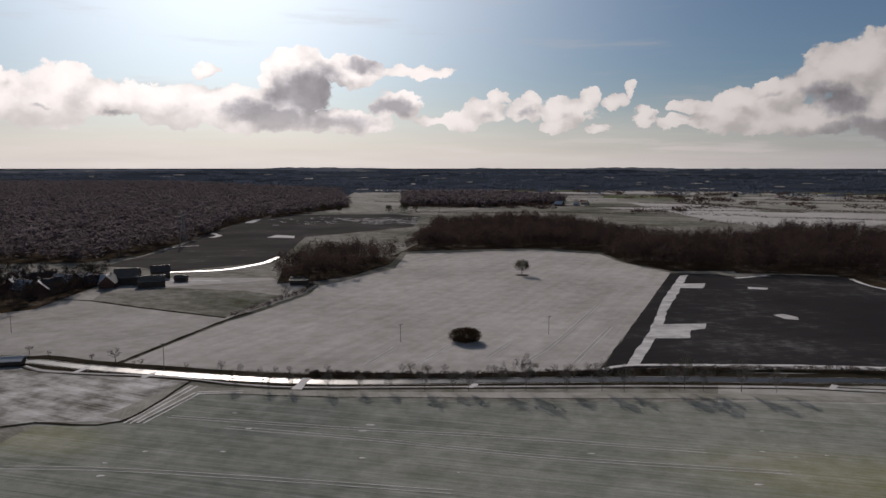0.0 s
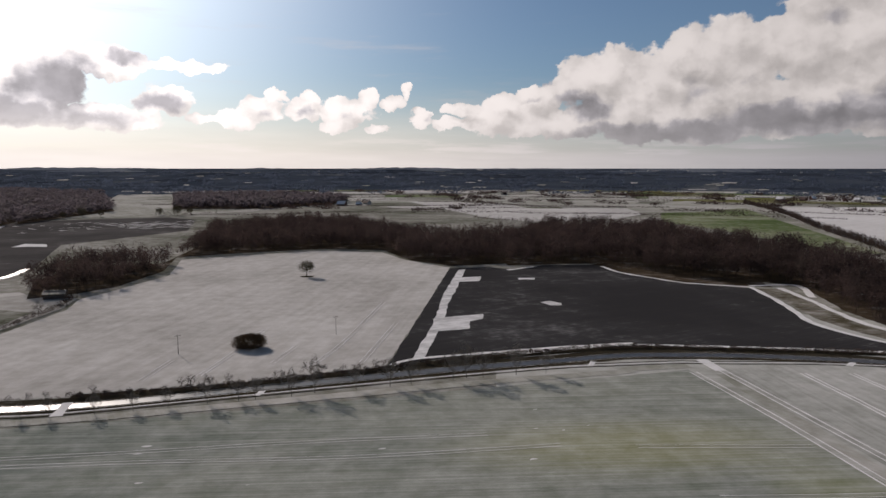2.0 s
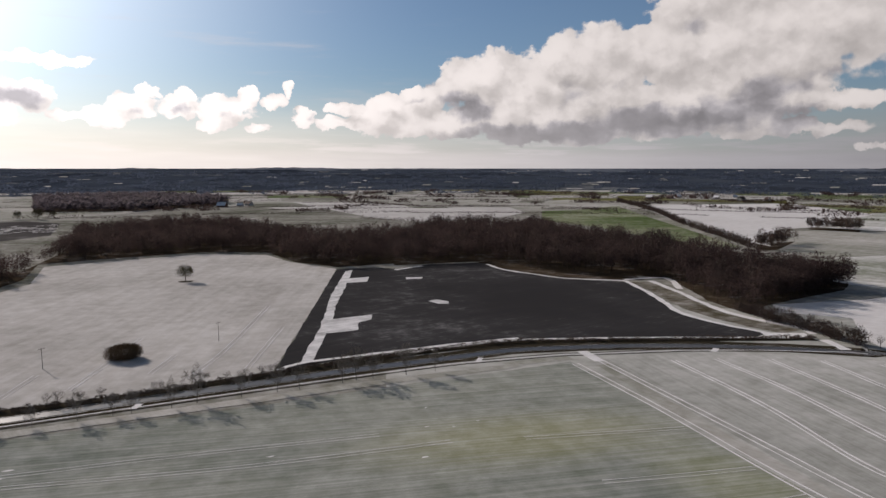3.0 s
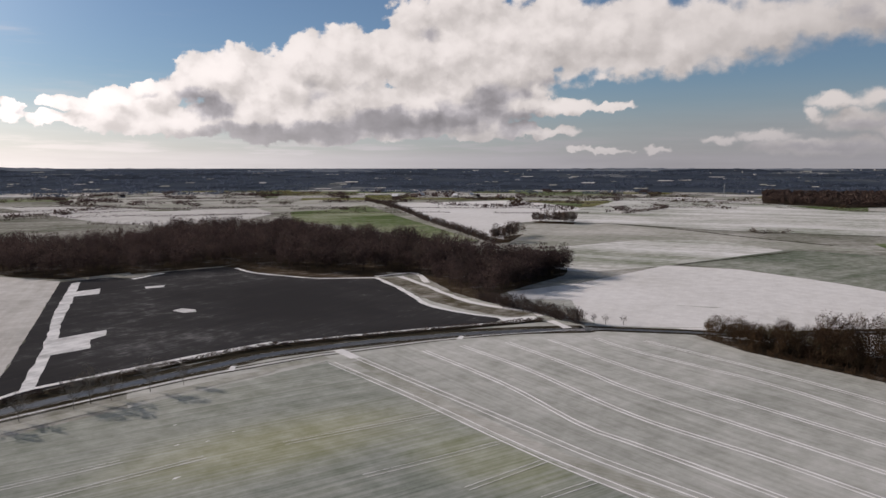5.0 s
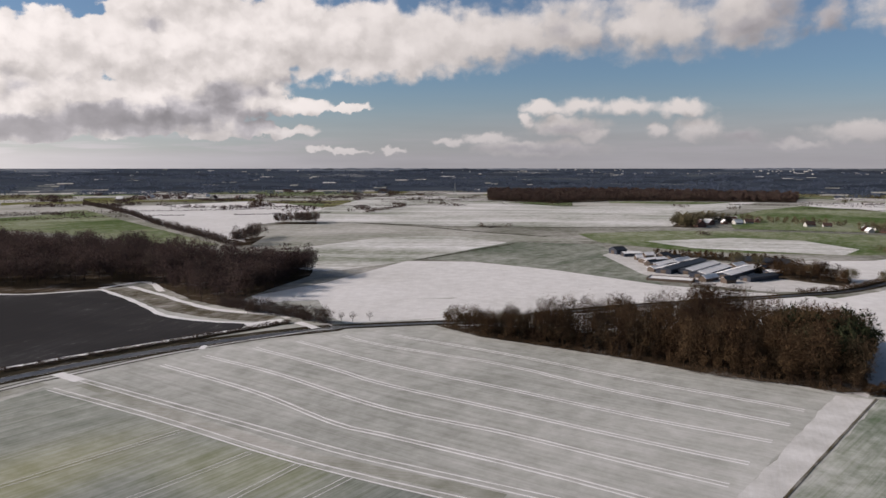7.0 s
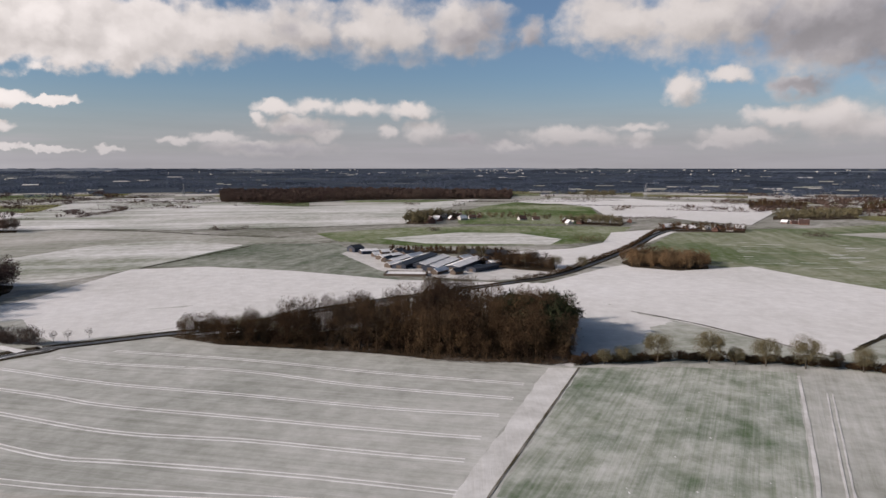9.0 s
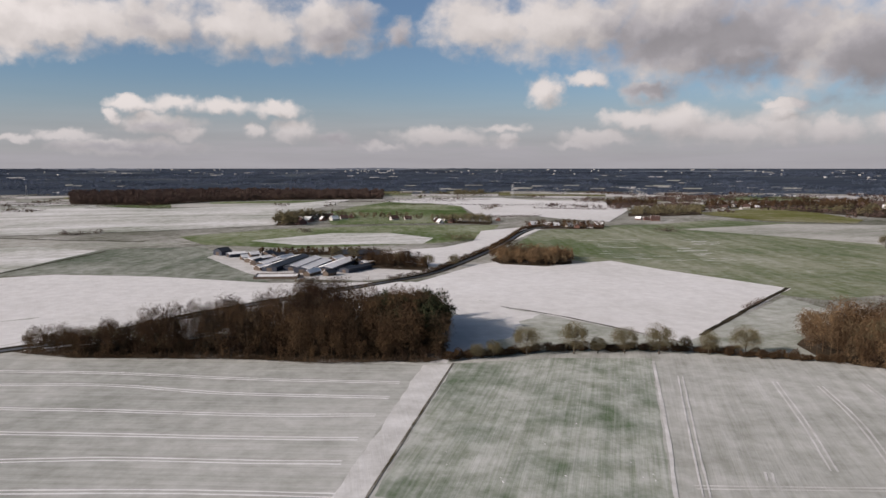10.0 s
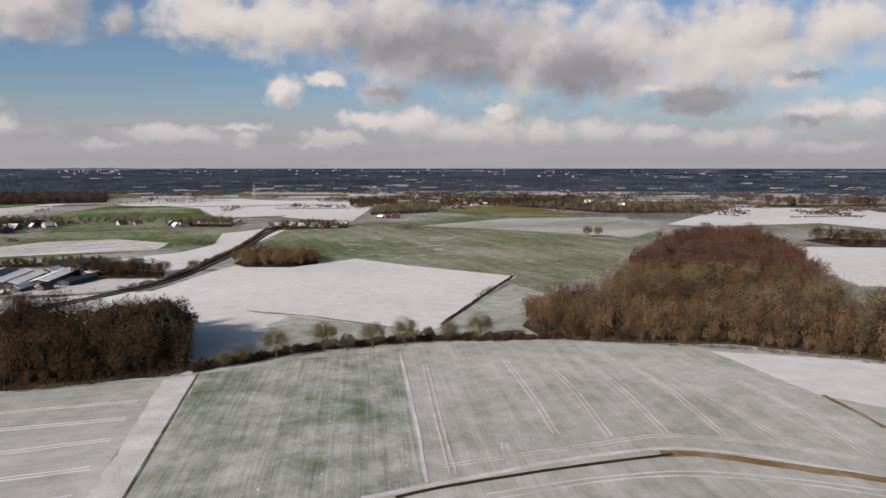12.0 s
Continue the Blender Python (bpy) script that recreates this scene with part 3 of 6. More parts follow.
def field(label, mat, outline, name="field", ragged=0.6):
    """One field, laid as its own sheet on the ground, from its corners."""
    LAYER[0] += 0.001
    bm = bmesh.new()
    if min(math.hypot(x, y) for x, y in outline) < 620 and ragged:
        outline = worn(outline, ragged)
    bm.faces.new([bm.verts.new((x, y, 0)) for x, y in outline])
    bm.normal_update()
    bmesh.ops.triangulate(bm, faces=bm.faces[:])
    far = max(math.hypot(x, y) for x, y in outline) > 1450
    for _ in range(4 if far else 0):
        long = [e for e in bm.edges if e.calc_length() > 160]
        if long:
            bmesh.ops.subdivide_edges(bm, edges=long, cuts=1)
            bmesh.ops.triangulate(bm, faces=bm.faces[:])
    for v in bm.verts:
        v.co.z = rise(v.co.to_2d().length) + LAYER[0] + (0.5 if far else 0)
    bm.normal_update()
    for f in bm.faces:
        if f.normal.z < 0:
            f.normal_flip()
    me = bpy.data.meshes.new(name)
    bm.to_mesh(me)
    bm.free()
    me.materials.append(mat)
    return tagged(new(name, me), label, "field", kind="structure")


def smooth_line(points, step=6.0):
    """A curve through the points (Catmull-Rom), in even steps."""
    pts = [Vector((*p[:2], 0)) for p in points]
    pts = [pts[0] * 2 - pts[1]] + pts + [pts[-1] * 2 - pts[-2]]
    out = []
    for a, b, c, d in zip(pts, pts[1:], pts[2:], pts[3:]):
        n = max(1, int((c - b).length / step))
        for i in range(n):
            t = i / n
            out.append(0.5 * ((2 * b) + (c - a) * t + (2 * a - 5 * b + 4 * c - d) * t * t + (3 * b - a - 3 * c + d) * t ** 3))
    return out + [pts[-2]]


def ribbon_data(points, width, offset=0.0, z=0.1, ragged=0.0, step=6.0, seed=1):
    line = smooth_line(points, step)
    rng = random.Random(seed)
    verts, faces = [], []
    for i, p in enumerate(line):
        d = (line[min(i + 1, len(line) - 1)] - line[max(i - 1, 0)]).normalized()
        nrm = Vector((-d.y, d.x, 0))
        h = rise(p.length) + z
        for s in (-1, 1):
            w = offset + s * width / 2 * (1 + ragged * rng.uniform(-1, 1))
            verts.append((p.x + nrm.x * w, p.y + nrm.y * w, h))
        if i:
            faces.append((2 * i - 2, 2 * i - 1, 2 * i + 1, 2 * i))
    faces = [f[::-1] for f in faces]
    return verts, faces


LAID = [0.0]


def ribbons(name, label, mat, lines, category="track", kind="structure"):
    """Several strips of one thing on the ground: each (points, width, offset, height, raggedness)."""
    V, F = [], []
    for n, (pts, width, off, z, rag) in enumerate(lines):
        LAID[0] += 0.0006
        z += LAID[0]
        v, f = ribbon_data(pts, width, off, z, rag, seed=n)
        F += [tuple(i + len(V) for i in q) for q in f]
        V += v
    ob = mesh_object(name, V, F, mat)
    for f in ob.data.polygons:
        if f.normal.z < 0:
            f.flip()
    return tagged(ob, label, category, kind=kind)


# ---- the distant country ----
rng_far = random.Random(77)
FAR_KINDS = ((FROST, "frosted pasture in the far country"), (GREEN_BARE, "green winter field in the far country"), (PALE, "snowy stubble field in the far country"), (DULL, "dull pasture in the far country"),
             (THIN, "thinly snowed field in the far country"), (OLIVE, "olive stubble in the far country"), (FROST, "frosted pasture in the far country"))
HEDGED = []
LAYER[0] = -0.46
for az0, az1, r_in, r_out in ((-6, 62, 1250, 2250), (62, 158, 1500, 2200)):
    r = r_in
    while r < r_out:
        dr, a = rng_far.uniform(70, 150), az0 + rng_far.uniform(0, 4)
        while a < az1:
            da = rng_far.uniform(3, 9)
            mat, text = FAR_KINDS[rng_far.randrange(7)]
            skew = rng_far.uniform(-25, 25)
            ring = [(r + skew, a), (r, a + da), (r + dr, a + da), (r + dr + skew, a)]
            field(text, mat, [(q * math.sin(radians(b)), q * math.cos(radians(b))) for q, b in ring])
            if rng_far.random() < 0.6:
                HEDGED.append([(q * math.sin(radians(b)), q * math.cos(radians(b))) for q, b in ring[:2]])
            a += da
        r += dr
LAYER[0] = 0.03
field("pale meadow edged by single trees", FROST, [(-302, 1233), (-345, 1490), (-249, 1604), (-265, 2125), (-129, 2128), (-97, 1679), (-41, 1513), (79, 1491), (65, 1332), (-84, 1249), (-141, 1218)])
field("dark ploughed field below the forest", PLOUGH, [(-277, 568), (-268, 687), (-288, 933), (-301, 1122), (-271, 1189), (-82, 1218), (-36, 1148), (-41, 950), (-159, 811), (-144, 630), (-146, 595), (-211, 539), (-242, 561)])
field("dull green field behind the wood", DULL, [(97, 1407), (262, 1513), (371, 1264), (433, 988), (304, 811), (246, 969), (106, 1135)])
# the duller thin-snow colour imitates a cloud's shadow on this field
field("white snow field behind the wood, dulled for cloud shadow", THIN, [(418, 1601), (510, 1531), (589, 1426), (580, 1262), (760, 1216), (692, 1050), (575, 953), (435, 946), (406, 1040), (406, 1218)])
field("pale strips of pasture", FROST, [(542, 1634), (662, 1895), (937, 2037), (1114, 1782), (938, 1435), (771, 1233), (597, 1298)])
field("frosted field far off", PALE, [(844, 1999), (969, 2021), (1152, 1842), (1061, 1696), (768, 1741)])
field("frosted pasture far off", FROST, [(957, 1369), (1043, 1409), (1086, 1273), (1090, 1167), (900, 1039), (788, 1136)])
field("bright green field behind the wood", GREEN_BARE, [(741, 1070), (816, 1068), (987, 1153), (810, 873), (699, 685), (583, 494), (544, 516), (575, 621), (610, 761), (608, 879)])
field("broad snow field beside a hedge", WHITE, [(1033, 1140), (1211, 1094), (1371, 1037), (1196, 741), (871, 617), (785, 614), (616, 486), (628, 519), (709, 662), (798, 807)])
field("wide snowy plain", PLAIN, [(862, 626), (1196, 741), (1595, 877), (1764, 811), (1606, 549), (1419, 327), (1545, 123), (1783, -57), (1239, 60), (995, 80), (938, 201), (893, 363), (901, 488)])
field("tan meadow with little snow", FROST, [(764, 607), (909, 563), (873, 400), (825, 287), (799, 201), (774, 136), (741, 225), (709, 325), (631, 387), (559, 435)])
field("snowy meadow with green patches", PLAIN, [(565, 407), (720, 374), (769, 308), (713, 214), (549, 255), (476, 284), (450, 318)])
field("pale snow sheet on a slope", WHITE, [(356, 278), (419, 263), (459, 262), (544, 260), (561, 205), (539, 128), (497, 44), (460, -20), (373.8, 88.7), (329.0, 141.9), (303.6, 187.7), (306.0, 224.9)])
field("dark green wheat field by the farm", WHEAT, [(559, 256), (730, 222), (741, 130), (607, 80), (497, 44), (539, 128), (564, 206)])
field("striped green meadow", GREEN_BARE, [(850, 176), (938, 76), (974, -78), (954, -232), (768, -162), (731, -100), (709, 35), (759, 133)])
field("snow lying on a meadow hollow", PLAIN, [(791, 89), (868, 1), (863, -69), (790, -114), (732, -94), (741, 37)])
field("snow-covered slope along the lane", WHITE, [(665, -42), (699, -113), (751, -152), (871, -187), (924, -263), (897, -277), (700, -171), (577, -107), (549, -79), (624, -80)])
field("green hill pasture by the hamlet", GREEN_BARE, [(1235, 10), (1446, -46), (1623, -130), (1569, -215), (1432, -264), (1108, -224), (998, -161), (989, 1)])
field("far white snow fields", WHITE, [(1648, -119), (1798, -246), (1781, -433), (1644, -481), (1557, -625), (1294, -575), (982, -403), (1051, -352), (1127, -330), (1133, -238), (1432, -266)])
field("wide green field streaked with snow", STREAKY, [(612, -142), (866, -261), (925, -380), (938, -465), (1011, -605), (988, -579), (898, -683), (655, -710), (389, -348), (378, -293), (401, -276), (513, -256), (574, -207)])
field("frosted strip on the green field", FROST, [(856, -448), (910, -637), (851, -819), (658, -704), (593, -589), (706, -537)])
field("olive stubble on a rise", OLIVE, [(1162, -644), (1223, -771), (1261, -881), (958, -802), (896, -739), (951, -643), (1098, -620)])
field("snow field behind the brown wood", WHITE, [(701, -760), (823, -980), (932, -1199), (797, -1354), (644, -1294), (463, -934), (607, -965), (647, -777)])
field("snow field beside the brown wood", WHITE, [(441, -657), (387, -730), (273, -829), (184, -567), (269, -478), (348, -543)])
field("green strip in the snow", GREEN_BARE, [(654, -904), (634, -1050), (577, -977), (579, -860)])
field("trampled snow in the farm yard", THIN, [(649, 111), (703, 102), (677, 66), (630, 1), (586, -75), (543, -85), (515, -66), (496, -23), (510, 26), (541, 62)], "farm_yard")
field("trampled snow in the farm yard", THIN, [(-222, 461), (-181, 461), (-137, 476), (-112, 488), (-125, 509), (-199, 509), (-235, 488)], "farm_yard")

# ---- the near fields ----
field("pale trodden headlands around the near fields", PALEWHEAT, [(0, -30)] + [(430 * math.sin(radians(a)), 430 * math.cos(radians(a))) for a in range(165, 18, -12)])
field("green winter wheat thinly dusted with snow", GREEN, [(-128.7, 116.7), (-133.4, 180.5), (-129.3, 198.0), (-127.2, 211.5), (-101.8, 214.5), (-95.5, 213.5), (-86.7, 242.9), (-36.2, 238.0), (22.6, 235.6), (90.3, 234.4), (149.0, 232.1), (175.6, 231.9), (171.7, 209.0), (168.1, 183.2), (160.7, 143.9), (156.5, 114.4), (151.2, 80.7), (151.7, 35.6), (60, -20), (-60, -40)])
field("tussocky pasture under patchy snow", TUFT, [(-266.0, 273.1), (-167.9, 276.3), (-140.1, 268.5), (-104.6, 262.5), (-95.8, 258.9), (-102.5, 216.0), (-129.1, 215.0), (-137.1, 210.6), (-183.9, 186.0)])
field("snowy pasture beside the farm", PASTURE, [(-295, 304), (-189.3, 294.3), (-177.3, 294.3), (-153.3, 285.5), (-133.8, 281.2), (-114.8, 366.4), (-88, 442), (-86, 474), (-115, 501), (-184, 469), (-226, 461), (-243, 424), (-247, 387), (-336, 348)])
field("brownish pasture with little snow", DULL, [(-211, 419), (-224, 461), (-183, 467), (-126, 452), (-101, 436), (-116.5, 372.1), (-173, 398)])
field("broad snow-covered field around a lone tree", SNOWTAN, [(-132.7, 278.8), (-112.7, 359.6), (-105.5, 376.4), (-85, 438), (-84, 472), (-73, 488), (-38, 558), (-34, 650), (9, 663), (91, 682), (145, 650), (151, 592), (174, 534), (105.0, 372.1), (63.0, 275.5), (56.4, 267.7), (3.5, 264.0), (-51.6, 267.7), (-79.1, 271.6), (-108.4, 272.4)])
field("dark rape field free of snow", DARK, [(62.5, 273.1), (173, 531), (203, 528), (216, 513), (251, 525), (294, 515), (296, 499), (293, 468), (305, 411), (336, 381), (319, 342), (303, 309), (291, 287), (287.4, 260.0), (292.0, 229.5), (280.3, 226.4), (196.3, 263.8), (165.1, 273.4), (114.5, 273.6), (141.1, 278.8), (106.8, 278.8)])
field("dark leaf litter between field and wood", SOIL, [(292, 520), (309, 520), (319, 428), (361, 401), (352, 380), (341, 386), (309, 413), (299, 442), (292, 472), (296, 503)], "wood_floor")
field("bare soil under the lone tree", VERGE, [(59 + (5.2 + 0.7 * math.sin(3 * a)) * math.cos(a), 521 + (4.4 + 0.5 * math.cos(2 * a)) * math.sin(a)) for a in (0.45 * i for i in range(14))], "bare_soil", 0)
field("strip of snow across the dark field", PATCH, [(176, 519), (183, 522), (150, 444), (126, 390), (114.6, 358.2), (80.2, 280.4), (74.7, 280.4), (102.2, 341.7), (134, 424), (157, 476)], "snow_strip", 0.5)
field("snow patch in the dark field", PATCH, [(112.6, 355.6), (135.7, 356.9), (130.9, 345.4), (122.3, 341.7), (116.3, 325.4), (96.4, 325.4)], "snow_patch", 0.5)
field("snow patch in the dark field", PATCH, [(165, 483), (182, 483), (173, 463), (157, 465)], "snow_patch", 0.5)
field("snow patch in the dark field", PATCH, [(205, 469), (217, 465), (213, 458), (202, 461)], "snow_patch", 0.5)
field("snow patch in the dark field", PATCH, [(180, 378), (187, 381), (191, 372), (188, 366), (182, 368)], "snow_patch", 0.5)
field("snow patch on the ploughed field", SNOWY, [(-202, 804), (-198, 838), (-174, 824), (-169, 798), (-187, 804)], "snow_patch", 0.5)
field("snow-dusted wheat with long tramlines", GREY, [(186.5, 228.8), (242.4, 216.6), (276.0, 189.9), (303.1, 161.2), (320.5, 141.3), (307.7, 109.8), (292.7, 35.4), (282.2, 4.6), (280.5, -23.6), (275.5, -34.9), (162.8, 3.2), (135.1, 24.7), (156.7, 50.4), (157.8, 84.1), (165.7, 123.4), (177.0, 180.0)])
field("patchy green meadow with melting snow", PATCHY, [(276.3, -47.8), (276.6, -67.7), (277.5, -91.7), (270.7, -130.6), (160.5, -83.7), (149.3, -79.7), (149.2, -61.6), (144.7, -40.6), (163.4, -7.7)])
field("pale wheat with tramlines and headland", PALEWHEAT, [(266.6, -130.9), (258.3, -151.1), (241.5, -200.6), (224.8, -225.9), (202.4, -247.4), (141.4, -233.0), (104.1, -206.0), (92.0, -183.6), (110.3, -171.3), (132.4, -152.2), (142.2, -119.1), (145.8, -82.5), (149.2, -79.9)])
field("pale snow-covered strip between fields", TRAM, [(275.6, -34.5), (275.5, -47.0), (206.7, -21.7), (161.3, -5.3), (161.9, 3.2), (207.3, -12.1)])
field("thick snow on a field corner", WHITE, [(201.4, -249.1), (153.9, -298.0), (105.7, -336.5), (75.6, -247.9), (122.5, -240.0), (141.4, -233.0)])
field("snow field beyond the hedge", WHITE, [(484, -58), (566, -119), (585, -143), (549, -171), (572, -236), (513, -256), (419, -300), (304.3, -171.8), (293.1, -157.9), (330.4, -137.2), (389, -95)])
field("frosted meadow below the snow field", MEADOW, [(281.5, -46.3), (369.7, -68.6), (386.3, -94.4), (328.1, -136.3), (292.2, -157.4), (392, -277), (350, -276), (254.4, -206.1), (286.2, -120.1)])
field("snow on the slope above the road bend", WHITE, [(363, 234), (381, 199), (395, 160), (345.2, 141.0), (325.8, 163.6), (310.5, 183.6), (323.6, 203.6)])
field("snow between the wood and the lane", WHITE, [(325, 140), (330, 100), (338, 70), (362, 30), (380, 0), (430, -45), (486, -40), (497, 44), (440, 92), (408, 150), (395, 160), (345, 141), (333, 152)])
field("snow between the wood and the meadow", WHITE, [(488, -38), (484, -62), (389, -95), (371.3, -109.5), (334.8, -90.4), (308.0, -72.7), (284.0, -59.9), (277.8, -37.6), (371.1, -47.3)], "field", 5.0)



def flecks(label, corners, count, size, seed):
    """Small remnants of snow strewn between four corners."""
    rng = random.Random(seed)
    (ax, ay), (bx, by), (cx, cy), (dx, dy) = corners
    V, F = [], []
    for _ in range(count):
        u, v = rng.random(), rng.random()
        x = (ax * (1 - u) + bx * u) * (1 - v) + (dx * (1 - u) + cx * u) * v
        y = (ay * (1 - u) + by * u) * (1 - v) + (dy * (1 - u) + cy * u) * v
        base, r = len(V), size * rng.uniform(0.4, 1.3)
        for i in range(7):
            a, w = 0.9 * i, r * rng.uniform(0.5, 1.1)
            V.append((x + 1.8 * w * math.cos(a), y + 0.7 * w * math.sin(a), rise(math.hypot(x, y)) + 0.1 + 0.35 * (math.hypot(x, y) > 700)))
        F.append(tuple(range(base, base + 7)))
    tagged(mesh_object("snow_flecks", V, F, SNOWY), label, "snow", kind="stuff")


flecks("scattered snow remnants on the ploughed field", [(-173, 1110), (-40, 1135), (-39, 998), (-106, 988)], 170, 3.4, 81)
flecks("scattered snow remnants on the ploughed field", [(-268, 1097), (-169, 1148), (-149, 1008), (-237, 969)], 36, 3.0, 82)
flecks("specks of snow in the green wheat", [(-91.0, 227.0), (131.5, 221.6), (102.3, 170.4), (-97.8, 170.4)], 16, 0.8, 83)
flecks("specks of snow in the patchy meadow", [(251.6, -52.3), (255.0, -122.0), (151.3, -78.2), (173.0, -21.1)], 18, 0.4, 84)
# ---- roads, paths and field edges ----
ROAD = [(-260.2, 292.5), (-182.8, 283.8), (-169.8, 285.5), (-144.4, 277.1), (-106.6, 267.7), (-71.6, 260.4), (-38.9, 256.8), (3.4, 258.2), (46.2, 259.6), (89.2, 260.4), (131.4, 258.9), (161.7, 258.2), (186.8, 251.0), (211.4, 242.0), (245.5, 224.8), (275.1, 204.3), (302.3, 181.0), (300.2, 185.6), (313.2, 166.5), (327.6, 144.5), (343.1, 119.3), (402, 66), (490, -39), (520, -71), (581, -108), (705, -172), (844, -234), (914, -283), (910, -336)]
NEAR = ROAD[:18]
ribbons("verge", "dark dead-grass verge along the road", VERGE, [(NEAR, 16.0, 1.2, 0.105, 0.05)], "verge")
ribbons("verge", "dark grass verge along the lane", VERGE, [(ROAD[17:], 11.0, 0.5, 0.105, 0.06)], "verge")
ribbons("road", "wet asphalt country road", ASPHALT, [(NEAR, 5.2, 0, 0.114, 0), (ROAD[17:], 3.8, 0, 0.114, 0)], "road")
ribbons("road_edge", "thin lines of snow along the road edge", SNOWY, [(NEAR, 0.18, 3.5, 0.122, 0.5), (NEAR, 0.18, -3.5, 0.122, 0.5)], "snow")
PATHWAY = [(-169.3, 278.8), (-158.8, 272.4), (-140.1, 268.5), (-104.9, 263.3), (-74.1, 254.0), (-48.4, 250.7), (3.3, 251.3), (44.9, 252.0), (86.5, 252.0), (127.4, 250.7), (154.4, 246.5), (179.9, 241.7), (189.2, 238.0), (240.1, 219.8), (292.0, 189.4), (297.0, 183.6)]
ribbons("cycle_path", "narrow cycle path covered with snow", SNOWY, [(PATHWAY, 0.9, 0, 0.135, 0.2)], "path")
ribbons("ditch", "dark ditch between path and field", VERGE, [(PATHWAY, 1.0, -2.0, 0.105, 0.3), (PATHWAY, 1.0, 2.0, 0.105, 0.3)], "ditch")
HEDGE_LINE = [(-52.5, 267.0), (3.5, 264.0), (47.6, 267.7), (92.9, 271.6), (138.0, 272.4), (168.7, 269.3), (193.7, 260.2), (242.7, 239.1), (301.2, 212.1)]
ribbons("verge", "dark rough grass at the hedge foot", VERGE, [(HEDGE_LINE, 7.0, 0, 0.105, 0.1)], "verge")
ribbons("crossing", "snowy crossing from road to field", SNOWY, [([(-53.2, 248.0), (-52.0, 261.8)], 3.5, 0, 0.118, 0.3), ([(-144.5, 268.5), (-142.6, 277.1)], 2.5, 0, 0.118, 0.2), ([(-115.0, 262.5), (-112.6, 269.3)], 2.5, 0, 0.118, 0.2),
        ([(9.9, 250.0), (12.2, 254.7)], 2.5, 0, 0.118, 0.2), ([(140.4, 248.0), (145.0, 253.4)], 2.5, 0, 0.118, 0.2), ([(186.5, 226.4), (189.9, 242.9)], 4, 0, 0.118, 0.3), ([(240.5, 216.4), (246.4, 219.9)], 2.5, 0, 0.118, 0.2)], "track")
ribbons("snow_bank", "bank of snow along the dark field", SNOWY, [([(293.7, 218.4), (246.0, 242.4), (196.9, 264.6), (165.7, 274.3), (115.2, 275.3)], 3.0, 0, 0.118, 0.3), ([(178.1, 275.5), (141.1, 278.8), (107.1, 279.6), (74.9, 279.6), (64.3, 273.1)], 3.0, 0, 0.122, 0.3),
        ([(294, 503), (290, 472), (297, 442), (307, 413), (338, 385)], 3.0, 0, 0.118, 0.4), ([(213, 507), (241, 519)], 4.0, 0, 0.118, 0.4), ([(338, 385), (320, 343), (303, 309), (291, 287), (287.4, 260.0), (292.0, 229.5), (295.7, 219.9)], 3.6, 0, 0.118, 0.3),
        ([(354, 377), (338, 334), (323, 299), (313, 268), (315.4, 228.5), (309.5, 218.1)], 4.2, 0, 0.118, 0.3), ([(341, 389), (371, 383), (364, 364), (347, 342)], 4.5, 0, 0.118, 0.3), ([(287.6, 229.1), (304.9, 217.8)], 9.0, 0, 0.126, 0.2),
        ([(302.7, 208.9), (295.6, 191.8)], 5, 0, 0.118, 0.3)], "snow")
ribbons("farm_track", "grass farm track between snow banks", BARE, [([(342, 375), (330, 336), (308, 291), (302.4, 258.6), (303.9, 226.1)], 15, 0, 0.110, 0.1)], "track")
ribbons("wheel_track", "wet farm lane shining with snow melt", ASPHALT, [([(-209, 534), (-189, 539), (-170, 549), (-155, 574), (-149, 595), (-147, 626)], 5, 0, 0.4, 0.1)], "track")
ribbons("wheel_track", "snowy edge of the farm lane", SNOWY, [([(-207, 528), (-187, 534), (-169, 542), (-153, 568), (-146, 592)], 1.5, 0, 0.118, 0.3), ([(-194, 496), (-158, 496)], 6, 0, 0.118, 0.5), ([(-306, 924), (-294, 875), (-265, 831), (-265, 804)], 7, 0, 0.118, 0.3), ([(-273, 687), (-266, 711), (-251, 722)], 3.5, 0, 0.118, 0.8), ([(-281, 1019), (-290, 1097)], 14, 0, 0.118, 0.3)], "track")


def tramlines(label, runs, gauge=1.9, width=0.45, mat=None):
    lines = []
    for run in runs:
        lines += [(run, width, gauge / 2, 0.118, 0.35), (run, width, -gauge / 2, 0.118, 0.35)]
    return ribbons("tramlines", label, mat or SNOWY, lines, "tramlines")


tramlines("paired tractor tramlines filled with snow", [[(297.2, 151.9), (284.7, 91.5), (267.1, 32.2), (253.7, -22.9)], [(286.1, 170.7), (277.7, 146.7), (268.1, 86.1), (251.0, 39.5), (237.3, -17.6)], [(269.5, 185.5), (251.2, 132.8), (238.7, 76.7), (226.6, 27.1), (220.3, -11.8)],
          [(251.7, 196.6), (236.5, 146.7), (226.7, 120.1), (216.0, 69.4), (206.3, 24.5), (200.9, -5.3)], [(232.4, 207.9), (222.6, 164.6), (203.3, 107.9), (197.1, 63.4), (188.5, 22.2), (184.5, -0.3)], [(214.7, 213.9), (201.0, 159.0), (184.5, 115.1), (181.8, 96.6), (176.1, 56.6), (171.7, 32.0), (165.2, 1.7)]], 2.0, 0.75)
